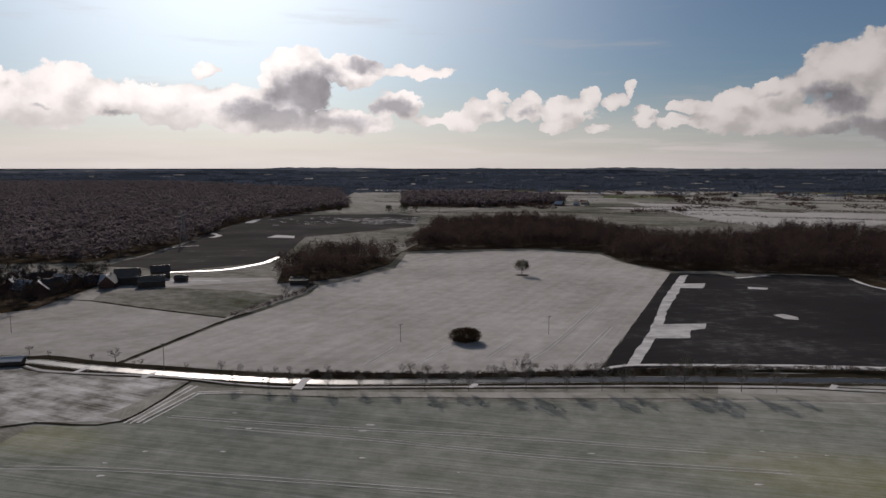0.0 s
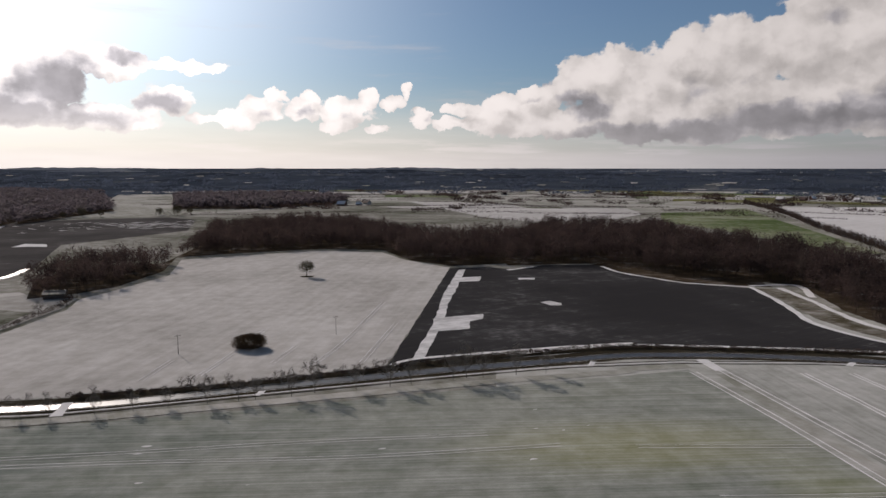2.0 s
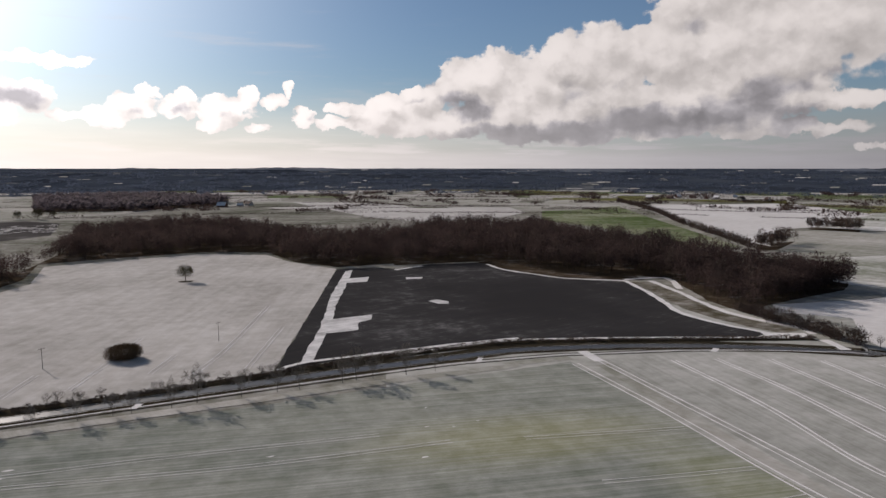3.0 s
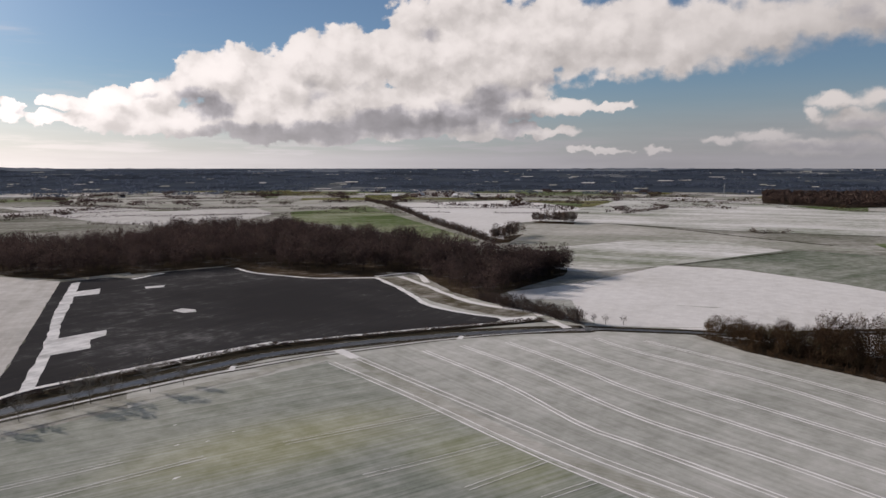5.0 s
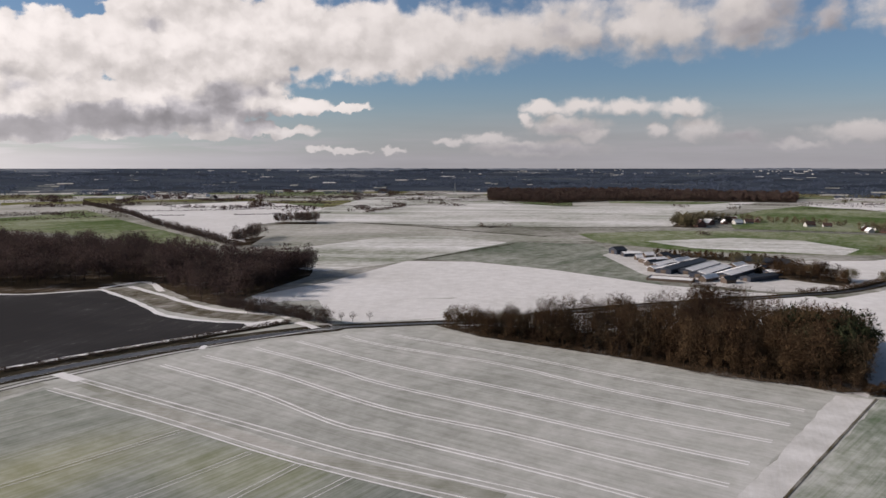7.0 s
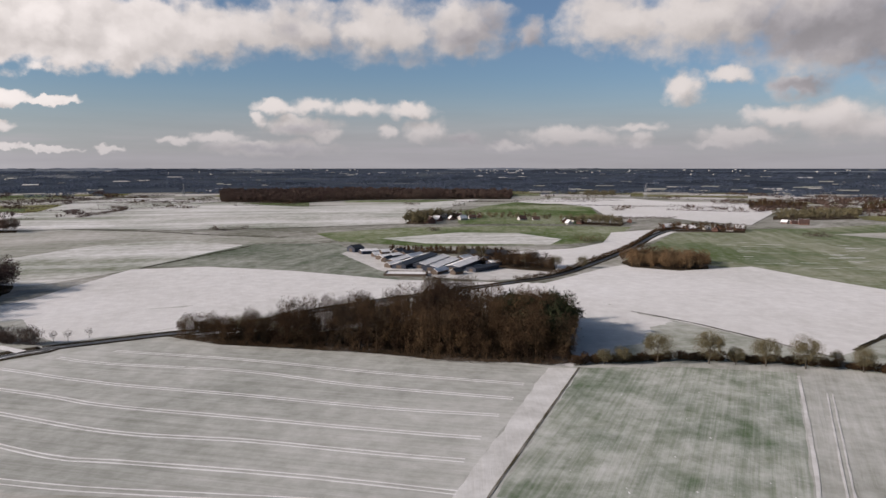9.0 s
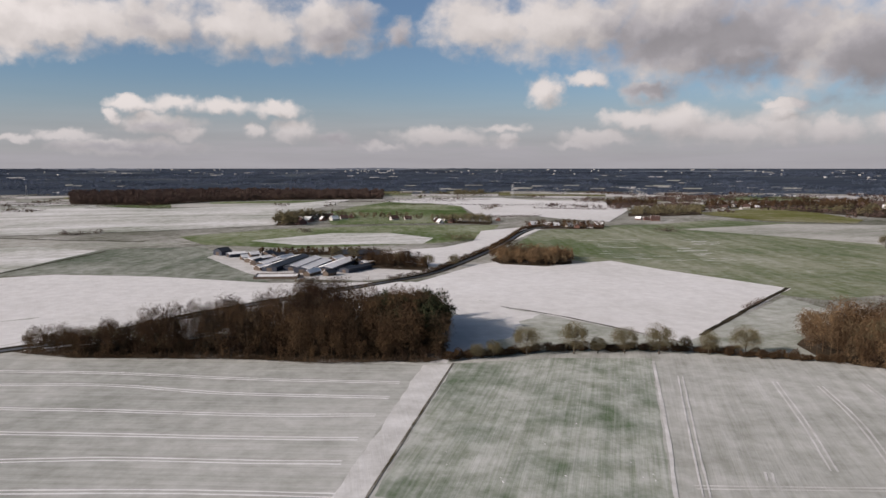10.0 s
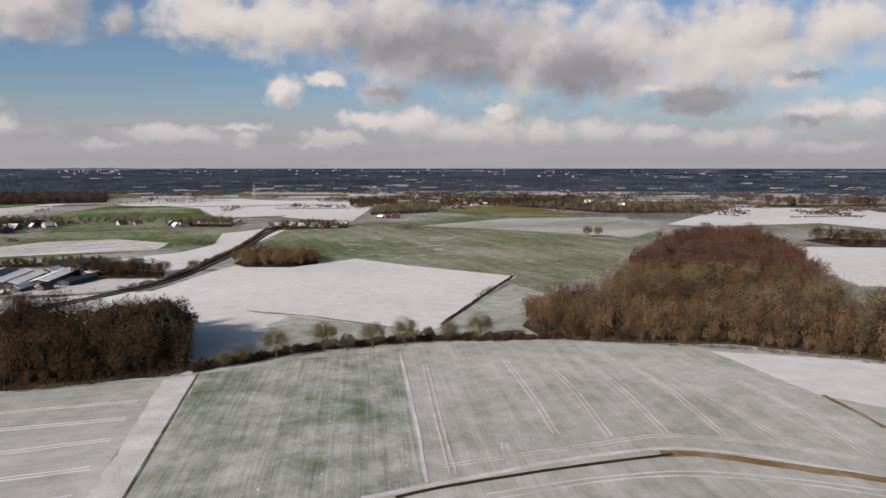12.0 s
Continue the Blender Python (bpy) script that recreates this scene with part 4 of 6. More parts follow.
tramlines("double wheel ruts of a field track", [[(187.8, 229.7), (179.8, 182.7), (172.1, 136.8), (166.2, 103.9), (164.2, 87.5), (161.3, 51.9), (158.9, 24.6)], [(175.0, 228.3), (166.7, 169.8), (157.0, 117.1), (153.0, 81.6), (150.8, 48.5)]], 2.6, 0.6)
ribbons("farm_track", "grassy strip between wheel ruts", FROST, [([(184.0, 222.1), (173.0, 176.0), (161.1, 120.1), (158.4, 84.4), (156.2, 50.2)], 5.0, 0, 0.105, 0.2)], "track")
ribbons("headland", "pale snow on the trodden field edge", FROST, [([(-103.4, 218.0), (-91.2, 252.0)], 14, 0, 0.105, 0.1), ([(-90.9, 248.0), (-36.9, 242.9), (23.2, 241.6), (92.6, 240.4), (151.9, 236.8), (150.3, 239.9), (178.8, 236.2)], 6, 0, 0.105, 0.1)], "field")
tramlines("wheel ruts at the field corner", [[(-99.3, 214.0), (-91.5, 252.7)], [(-95.2, 214.0), (-87.5, 244.2)], [(-87.5, 244.2), (-71.7, 245.4)]], 2.2, 0.8)
tramlines("faint tractor tramlines in the green wheat", [[(-88.3, 220.0), (-32.1, 210.1), (19.5, 202.3), (74.5, 191.8)], [(-67.2, 210.6), (-22.4, 201.0), (33.7, 187.1), (91.6, 177.7)], [(-118.8, 181.2), (-87.8, 179.8), (-41.3, 173.6), (2.2, 166.7)], [(113.9, 136.3), (136.3, 129.8), (155.3, 124.8)], [(126.6, 111.9), (154.2, 107.5)], [(135.5, 94.9), (152.8, 90.6)], [(112.2, 170.0), (161.1, 154.7)]], 1.9, 0.24)
tramlines("tractor tramlines in the snow field", [[(32.6, 281.2), (52.5, 318.9), (91, 407)], [(53.4, 281.2), (68.3, 313.7), (84.1, 347.9)], [(-10.2, 281.2), (1.5, 308.6), (19.1, 354.3)], [(-31.0, 281.2), (-21.2, 308.6)], [(18.1, 290.7), (30.0, 315.8)]], 1.9, 0.35)
tramlines("tractor tramlines in the pale wheat", [[(232.4, -161.7), (191.8, -144.5), (158.1, -128.8)], [(224.9, -175.0), (189.4, -161.7), (148.4, -141.3)], [(224.8, -193.0), (180.8, -176.8), (142.3, -158.3)], [(214.2, -202.5), (178.5, -194.4), (133.2, -172.4)], [(196.8, -207.5), (161.2, -198.3), (117.3, -182.9)], [(185.5, -227.3), (139.0, -213.4), (100.0, -193.3)],
          [(245.3, -130.6), (179.3, -100.8), (149.7, -87.8)], [(155.3, -87.9), (148.4, -124.1), (143.2, -152.2), (139.3, -159.9), (128.6, -171.6), (111.2, -185.4), (97.1, -193.0)], [(160.5, -111.3), (155.0, -108.4)]], 1.7, 0.6, TRAM)
ribbons("field_edge", "snow ridge between two fields", TRAM, [([(266.2, -129.6), (191.9, -98.5), (148.8, -79.4)], 1.1, 0, 0.118, 0.3), ([(148.7, -61.4), (146.4, -82.8), (142.2, -119.1), (136.1, -144.9), (132.7, -152.5), (122.3, -163.5), (105.2, -175.9), (92.0, -183.6)], 2.0, 0, 0.118, 0.2),
        ([(132.4, -90.0), (127.7, -116.3), (123.0, -131.3), (119.8, -138.2), (111.6, -149.9), (97.8, -164.3), (86.4, -173.2)], 0.8, 0, 0.118, 0.3), ([(135.8, -88.9), (129.7, -118.1), (121.8, -140.4), (113.4, -152.2), (99.4, -166.8), (88.1, -176.3)], 0.8, 0, 0.118, 0.3)], "field edge")
ribbons("ditch", "ditch with rusty dead reed", DITCH, [([(132.2, -145.2), (127.5, -153.5), (119.9, -160.5), (108.7, -169.0), (91.5, -182.6), (78.6, -191.7)], 4.0, 0, 0.130, 0.25), ([(140.9, -233.8), (128.9, -228.8), (112.1, -220.7)], 2.0, 0, 0.126, 0.3)], "ditch")
ribbons("furrow", "shallow grassy furrow between fields", BARE, [([(276.4, -47.1), (206.7, -21.7), (161.3, -5.3)], 0.7, 0, 0.12, 0.3)], "furrow")
ribbons("furrow", "dark open furrow between fields", VERGE, [([(145.1, -68.8), (144.5, -81.7), (138.2, -115.8), (130.4, -147.7)], 1.5, 0, 0.130, 0.2), ([(-137.1, 210.6), (-128.9, 214.5), (-102.3, 215.5), (-94.7, 258.9)], 1.2, 0, 0.130, 0.3),
        ([(-133.8, 281.2), (-114.3, 365.0), (-106.4, 385.4)], 2.0, 0, 0.130, 0.3), ([(-235, 422), (-213, 419), (-173, 398), (-116.0, 370.6)], 1.8, 0, 0.130, 0.3), ([(389, -95), (360.5, -118.6), (330.4, -137.2), (293.1, -157.9)], 1.5, 0, 0.130, 0.5),
        ([(909, 563), (873, 400), (825, 287), (799, 201)], 5.0, 0, 0.130, 0.3), ([(421, -299), (366, -238), (305.3, -172.4)], 3.0, 0, 0.130, 0.3), ([(549, 255), (713, 214)], 3.0, 0, 0.130, 0.3)], "furrow")

rng_streak = random.Random(5)
SIDES = ([(767, -264), (559, -226)], [(731, -439), (557, -355)])
STREAKS = []
for _ in range(34):
    v, u = rng_streak.random(), rng_streak.uniform(0, 0.8)
    a, b = (Vector(side[0]).lerp(Vector(side[1]), v) for side in SIDES)
    run = rng_streak.uniform(0.06, 0.25)
    STREAKS.append(([tuple(a.lerp(b, u)), tuple(a.lerp(b, u + run / 2)), tuple(a.lerp(b, u + run))], rng_streak.uniform(0.8, 2.2), 0, 0.11, 0.5))
ribbons("snow_streaks", "streaks of drifted snow on the green field", SNOWY, STREAKS, "snow")


# ---- trees ----
def blade_cloud(rng, n, centre, radii, size, width, up=0.3):
    """n slim twigs scattered through an egg-shaped crown, pointing outwards: arrays of triangles."""
    d = rng.normal(size=(n, 3))
    d /= np.linalg.norm(d, axis=1)[:, None]
    rad = rng.uniform(0.3, 1.0, n) ** 0.4
    lump = 1 + 0.22 * np.sin(3.1 * d[:, 0] + 5 * rng.uniform()) * np.cos(2.7 * d[:, 1] + 4 * rng.uniform()) + rng.normal(0, 0.06, n)
    p = np.array(centre) + d * np.array(radii) * (rad * lump)[:, None]
    w = d + rng.normal(0, 0.8, (n, 3)) + np.array((0, 0, up))
    w /= np.linalg.norm(w, axis=1)[:, None]
    s = np.cross(w, rng.normal(size=(n, 3)))
    s /= np.linalg.norm(s, axis=1)[:, None]
    L = size * rng.uniform(0.6, 1.4, n)[:, None]
    tri = np.stack([p - s * width / 2 - w * L / 2, p + s * width / 2 - w * L / 2, p + w * L / 2], 1)
    return tri.reshape(-1, 3)


def trunk_tris(height, r0, r1, sides=5):
    v = []
    for i in range(sides):
        a, b = 2 * math.pi * i / sides, 2 * math.pi * (i + 1) / sides
        p = [(r0 * math.cos(a), r0 * math.sin(a), -0.3), (r0 * math.cos(b), r0 * math.sin(b), -0.3), (r1 * math.cos(b), r1 * math.sin(b), height), (r1 * math.cos(a), r1 * math.sin(a), height)]
        v += [p[0], p[1], p[2], p[0], p[2], p[3]]
    return np.array(v)


def wood_tree(seed, blades, size, width):
    """One tree of a wood, a metre high, as a soup of triangles: a lumpy crown on a thin stem."""
    rng = np.random.default_rng(seed)
    w = rng.uniform(0.24, 0.31)
    body = [blade_cloud(rng, blades // 2, (0, 0, 0.6), (w, w, 0.4), size, width, 0.1)]
    for _ in range(4):
        a = rng.uniform(0, 6.28)
        c = (0.6 * w * math.cos(a), 0.6 * w * math.sin(a), rng.uniform(0.35, 0.85))
        body.append(blade_cloud(rng, blades // 8, c, (w * 0.5, w * 0.5, 0.16), size, width, 0.1))
    return np.concatenate(body + [trunk_tris(0.7, 0.009, 0.004, 3)])


def inside(pts, poly):
    x, y = pts[:, 0], pts[:, 1]
    hit = np.zeros(len(pts), bool)
    for (x1, y1), (x2, y2) in zip(poly, poly[1:] + poly[:1]):
        c = ((y1 > y) != (y2 > y)) & (x < (x2 - x1) * (y - y1) / (y2 - y1 + 1e-9) + x1)
        hit ^= c
    return hit


def soup(name, tris, mat, tones=None):
    """A mesh of loose triangles; tones: one number for each triangle."""
    me = bpy.data.meshes.new(name)
    n = len(tris)
    me.vertices.add(n), me.loops.add(n), me.polygons.add(n // 3)
    me.vertices.foreach_set("co", tris.astype(np.float32).ravel())
    me.loops.foreach_set("vertex_index", np.arange(n, dtype=np.int32))
    me.polygons.foreach_set("loop_start", np.arange(0, n, 3, dtype=np.int32))
    me.update(calc_edges=True)
    tone = me.attributes.new("tone", "FLOAT", "FACE")
    tone.data.foreach_set("value", np.full(n // 3, 0.5, np.float32) if tones is None else tones.astype(np.float32))
    me.materials.append(mat)
    return new(name, me)


def wood(label, outline, spacing, height, blades, size, width, mat, seed, category="wood", name="wood", floor=True, spread=1.0, tall=None):
    """A stand of bare trees over an outline, and the leaf-strewn floor beneath it."""
    rng = np.random.default_rng(seed)
    o = np.array(outline)
    lo, hi = o.min(0), o.max(0)
    mid, half = (lo + hi) / 2, math.dist(lo, hi) / 2
    gx, gy = np.meshgrid(np.arange(-half, half, spacing), np.arange(-half, half, spacing))
    pts = np.stack([gx.ravel(), gy.ravel()], 1) + rng.uniform(-0.5, 0.5, (gx.size, 2)) * spacing
    turn = radians(20 + 37 * seed)
    pts = pts @ np.array(((math.cos(turn), math.sin(turn)), (-math.sin(turn), math.cos(turn)))) + mid
    pts = pts[inside(pts, outline)]
    kinds = [wood_tree(seed * 10 + i, blades, size, width) for i in range(6)]
    out, tones = [], []
    for x, y in pts:
        t = kinds[rng.integers(6)]
        a, h = rng.uniform(0, 6.28), height * rng.uniform(0.68, 1.15) * (1.0 + 0.3 * noise.noise((x / 22.0, y / 22.0, seed))) * (tall(x, y) if tall else 1.0)
        sxy = h * rng.uniform(0.85, 1.2) * spread / (tall(x, y) ** 0.7 if tall else 1.0)
        c, s = math.cos(a) * sxy, math.sin(a) * sxy
        q = np.stack([t[:, 0] * c - t[:, 1] * s + x, t[:, 0] * s + t[:, 1] * c + y, t[:, 2] * h + rise(math.hypot(x, y))], 1)
        out.append(q)
        stand = 0.5 + 0.75 * noise.noise((x / 26.0, y / 26.0, seed + 0.5)) + rng.normal(0, 0.33)
        tones.append(np.full(len(q) // 3, min(1.0, max(0.0, stand))))
    ob = soup(name, np.concatenate(out), mat, np.concatenate(tones))
    tagged(ob, label, category, kind="stuff")
    if floor:
        field("brown leaf-strewn floor under the wood", SOIL, outline, "wood_floor")
    return ob


def hedge(label, line, width, height, per_metre, size, blade, mat, seed, name="hedge"):
    """A leafless hedge of many shrubs along a line."""
    rng = np.random.default_rng(seed)
    pts = smooth_line(line, 2.0)
    out = []
    for p in pts:
        n = max(4, int(per_metre * 2.0))
        h = height * rng.uniform(0.55, 1.2)
        c = (p.x + rng.normal(0, width * 0.15), p.y + rng.normal(0, width * 0.15), rise(p.length) + h * 0.5 + 0.3)
        out.append(blade_cloud(rng, n, c, (1.6, width / 2, h * 0.55), size, blade, 0.5))
    ob = soup(name, np.concatenate(out), mat)
    return tagged(ob, label, "hedge", kind="stuff")


def on_the_rise(x, y):
    """The dark wood stands higher where it runs out to the east."""
    return float(np.interp(x, (0, 200, 330, 430, 490), (0.95, 1.0, 1.15, 1.25, 1.1)))


wood("bare dark wood along the fields", [(-115, 481), (-90, 493), (-68, 514), (-44, 581), (-39, 668), (9, 682), (93, 696), (149, 668), (155, 588), (178, 542), (226, 542), (223, 531), (308, 520), (318, 428), (360, 401), (372, 380), (354, 343), (331, 303), (320, 263), (341, 275), (461, 302), (424, 310), (463, 394), (486, 483), (489, 564), (482, 651), (530, 778), (453, 725), (391, 800), (297, 716), (221, 751), (170, 980), (96, 1032), (-10, 933), (-26, 737), (-48, 628), (-113, 628), (-127, 555)], 8.4, 18, 230, 0.095, 0.024, TWIG_WOOD, 1, tall=on_the_rise)
wood("dense dark end of the wood", [(341, 276), (400, 285), (440, 290), (466, 304), (472, 345), (455, 372), (424, 330), (380, 300)], 6, 17, 260, 0.09, 0.024, TWIG_WOOD, 41, spread=1.35)


def toward_tip(x, y):
    """The mixed wood is lowest at its tip and highest by its middle."""
    return float(np.interp(y, (-50, -20, 10, 50, 98, 140), (0.95, 1.02, 1.05, 0.96, 0.72, 0.50)))


wood("bare mixed wood beside the tramlined field", [(324.1, 139.8), (309.8, 110.6), (296.1, 35.9), (285.3, 4.7), (283.3, -23.8), (279.7, -35.5), (283.3, -45.0), (320.1, -50.8), (353.9, -53.9), (338.6, -41.5), (354.7, -27.5), (377.2, 4.4), (360.4, 30.4), (335.0, 69.1), (328.0, 96.3)], 5.4, 20, 1000, 0.05, 0.0105, TWIG, 2, spread=0.88, tall=toward_tip)
wood("thin low tip of the mixed wood", [(327.5, 137.0), (330.5, 117.7), (334.7, 98.2), (339.1, 78.0), (337.6, 72.3), (309.4, 66.6), (316.2, 93.0), (323.0, 117.7)], 3.8, 9.5, 380, 0.09, 0.014, TWIG_OLIVE, 17)
wood("dark spruces at the end of the mixed wood", [(311.8, -16.3), (288.9, -41.5), (309.6, -47.9), (343.6, -51.7), (362.6, -46.2), (351.9, -24.4)], 5.5, 19, 700, 0.09, 0.03, SPRUCE, 35, floor=False)
field("brown leaf-strewn bank at the tip of the wood", SOIL, [(324.5, 139.6), (330.9, 107.5), (335.0, 69.1), (305.3, 63.3), (313.8, 102.2)], "wood_floor")
OAK_WOOD = [(254.4, -206.1), (240.8, -216.7), (224.8, -236.3), (204.2, -268.3), (175.1, -285.9), (154.4, -298.9), (99.8, -319.1), (135, -420), (202, -384), (225, -383), (258, -425), (372, -364), (325, -296), (291.8, -245.3), (289.9, -213.3), (267.6, -206.2)]
BEECH_WOOD = [(258, -425), (291, -467), (389, -579), (502, -675), (537, -645), (514, -566), (436, -447), (372, -364)]
wood("brown sunlit oak wood on a rise", OAK_WOOD, 8, 17.5, 520, 0.058, 0.0125, TWIG_OAK, 3, spread=0.9)
wood("dense red-brown beech stand on a rise", BEECH_WOOD, 7.5, 18.5, 300, 0.1, 0.017, TWIG_BEECH, 40, spread=1.0)
wood("low oaks at the tip of the brown wood", [(281.8, -206.3), (264.5, -202.1), (247.7, -209.0), (237.4, -220.6), (274.4, -254.4), (319, -273), (312.7, -238.7)], 5.5, 13, 360, 0.09, 0.014, TWIG_OAK, 38, spread=1.0)
wood("mossy oaks standing above the brown wood", OAK_WOOD, 23, 20.5, 420, 0.07, 0.011, TWIG_OLIVE, 36, floor=False)
wood("dark trees standing in the brown wood", OAK_WOOD, 25, 20, 420, 0.07, 0.012, TWIG, 37, floor=False)
wood("leafless undergrowth at the wood's edge", [(324.1, 139.8), (308.7, 110.2), (294.4, 35.7), (283.8, 4.7), (281.9, -23.7), (278.0, -35.3), (281.5, -46.3), (309.6, -48.4), (295.6, -37.5), (304.7, 26.4), (317.4, 65.7), (324.3, 105.4)], 4.0, 8, 260, 0.11, 0.022, TWIG, 18, name="undergrowth", floor=False)
wood("leafless undergrowth at the oak wood's edge", [(252.7, -204.7), (239.2, -215.3), (223.3, -234.8), (202.9, -266.5), (174.0, -284.1), (153.4, -297.1), (113.7, -311.0), (118.1, -322.2), (160.3, -309.9), (182.1, -296.9), (211.3, -277.3), (232.6, -244.4), (259.6, -215.5)], 4.5, 7, 220, 0.12, 0.024, TWIG_OAK, 19, name="undergrowth", floor=False)
# the haze over this forest is put into its paler twig colour
wood("dark bare forest far across the fields", [(-564, 542), (-368, 581), (-301, 588), (-275, 638), (-276, 706), (-277, 811), (-293, 950), (-286, 1175), (-273, 1122), (-184, 1407), (-314, 2139), (-1029, 2668), (-1579, 2527), (-1340, 1950)], 17, 17, 80, 0.15, 0.08, TWIG_HAZED, 4, spread=1.9)
wood("rust-brown copse by the lane", [(593, -135), (565, -138), (546, -170), (557, -197), (596, -209), (613, -180), (631, -154)], 5.5, 11.5, 300, 0.13, 0.02, TWIG_OAK, 5, spread=1.2)
wood("reddish far wood behind the plain", [(1610, 549), (1559, 367), (1695, 267), (1739, 124), (1751, -127), (2053, -149), (2177, 342), (2037, 693)], 13, 15, 130, 0.2, 0.055, TWIG_RED, 6, spread=1.3)
wood("dark wood on the skyline of the fields", [(-83, 1448), (74, 1407), (241, 1535), (281, 1627), (293, 1781), (105, 1993), (-111, 1930)], 16, 17, 80, 0.26, 0.09, TWIG_HAZED, 7, spread=1.5)
wood("dark tree clump on the plain", [(862, 626), (910, 578), (851, 546), (832, 599)], 9, 16, 120, 0.2, 0.04, TWIG_DARK, 8)
wood("tall trees at the wood's tip", [(576, 469), (597, 463), (686, 510), (647, 506), (637, 516)], 9, 18, 140, 0.18, 0.03, TWIG_DARK, 9)
wood("trees round the hamlet on the hill", [(994, 76), (992, 48), (1077, 35), (1098, 1), (1101, 9), (1118, 54), (1050, 81)], 7, 16, 120, 0.2, 0.035, TWIG_OLIVE, 10)
wood("garden trees of the hamlet", [(1021, -139), (1041, -168), (1014, -238), (962, -218), (1014, -139)], 8, 13, 100, 0.2, 0.04, TWIG_OLIVE, 11)
wood("garden trees behind the farm", [(559, -28), (537, -71), (569, -75), (593, -30)], 6, 13, 260, 0.12, 0.022, TWIG, 12)
wood("trees around the farmstead by the forest", [(-301, 375), (-244, 382), (-232, 393), (-232, 424), (-235, 488), (-252, 525), (-298, 509), (-375, 469)], 9, 12, 150, 0.18, 0.03, TWIG_DARK, 13)
wood("dark hedge behind the farm", [(673, 68), (652, 22), (639, -40), (665, -42), (679, 23), (691, 70)], 5.5, 5.5, 90, 0.3, 0.06, TWIG, 33)
wood("shrubs between the farm sheds", [(580, -15), (571, -45), (543, -74), (569, -77), (603, -48), (609, -16)], 6, 7, 120, 0.2, 0.035, TWIG, 34)
wood("garden trees of the roadside village", [(891, -243), (868, -349), (926, -373), (960, -282)], 9, 9, 90, 0.2, 0.04, TWIG, 24)
wood("brown tree belt near the far village", [(1090, -480), (1086, -547), (1107, -619), (1235, -691), (1256, -622), (1170, -515)], 11, 13, 80, 0.25, 0.05, TWIG_OLIVE, 25)
wood("brown tree belt beyond the olive field", [(1284, -724), (1268, -922), (1224, -1033), (1419, -1197), (1441, -1047), (1430, -805)], 15, 12, 60, 0.3, 0.07, TWIG, 26)
wood("brown trees along the far lane", [(1410, -572), (1401, -681), (1566, -761), (1579, -641)], 15, 10, 60, 0.3, 0.07, TWIG, 27)
wood("trees beside the hill pasture", [(1149, 0), (1095, -52), (1065, -137), (1113, -143), (1172, -56), (1235, 0)], 12, 9, 70, 0.25, 0.06, TWIG_OLIVE, 28)
wood("far brown woods", [(934, -1271), (798, -1490), (557, -1667), (599, -1786), (829, -1545), (968, -1334)], 24, 20, 60, 0.35, 0.09, TWIG_RED, 14)
wood("far brown trees and gardens", [(919, -871), (846, -1000), (996, -1175), (1254, -1116), (1193, -833)], 30, 13, 70, 0.3, 0.08, TWIG_OLIVE, 15)
wood("hedge trees near the snow field", [(473, -724), (409, -701), (376, -761), (405, -819), (483, -770)], 11, 14, 100, 0.2, 0.04, TWIG, 16)


def far_scatter(name, label, mat, count, r0, r1, az0, az1, height, seed, clump=5, blades=20):
    """Hedgerow trees and spinneys over the far country, thrown in short rows."""
    rng = np.random.default_rng(seed)
    out = []
    for _ in range(count):
        r, a = math.sqrt(rng.uniform(r0 * r0, r1 * r1)), radians(rng.uniform(az0, az1))
        x, y, d = r * math.sin(a), r * math.cos(a), rng.uniform(0, 3.14)
        for i in range(rng.integers(2, clump * 2)):
            px, py = x + i * 16 * math.cos(d) + rng.normal(0, 6), y + i * 16 * math.sin(d) + rng.normal(0, 6)
            h = height * rng.uniform(0.6, 1.2)
            out.append(blade_cloud(rng, blades, (px, py, rise(math.hypot(px, py)) + h * 0.45), (h * 1.5, h * 1.5, h * 0.5), h * 0.6, h * 0.3))
    return tagged(soup(name, np.concatenate(out), mat), label, "woods", kind="stuff")


far_scatter("far_woods", "far woods and hedgerows tinted blue for haze", TWIG_FAR_HAZED, 1500, 2050, 4250, -40, 160, 11, 21)
far_scatter("far_hedgerows", "thin hedgerows between the far fields", TWIG, 36, 1400, 2100, 45, 155, 7, 23, 5)
far_scatter("far_copses", "brown copses and gardens before the far hills", TWIG_RED, 120, 1300, 2150, 112, 158, 8, 24, 6, 28)
far_scatter("far_copses", "dark hedgerow trees beyond the wood", TWIG_WOOD, 90, 1250, 2150, 2, 64, 8, 25, 6, 24)


def far_fields(label, mat, count, r0, r1, az0, az1, seed):
    """Slivers of snowy field between the far woods."""
    rng = np.random.default_rng(seed)
    V, F = [], []
    for _ in range(count):
        r, a = math.sqrt(rng.uniform(r0 * r0, r1 * r1)), rng.uniform(radians(az0), radians(az1))
        da, dr = rng.uniform(8, 34) ** 1.2 / r, rng.uniform(20, 110)
        cells = [(r + dr * j, a + da * (i / 3 - 0.5) + 0.1 * da * j) for j in (0, 1) for i in range(4)]
        base = len(V)
        V += [(q * math.sin(b), q * math.cos(b), rise(q) + 2.0) for q, b in cells]
        F += [(base + i + 4, base + i + 5, base + i + 1, base + i) for i in range(3)]
    return tagged(mesh_object("far_fields", V, F, mat), label, "fields", kind="stuff")


far_fields("slivers of snowy field in the far country", THIN, 90, 2100, 4600, -40, 160, 31)
far_fields("slivers of pale field in the far country", FROST, 150, 2100, 4600, -40, 160, 32)



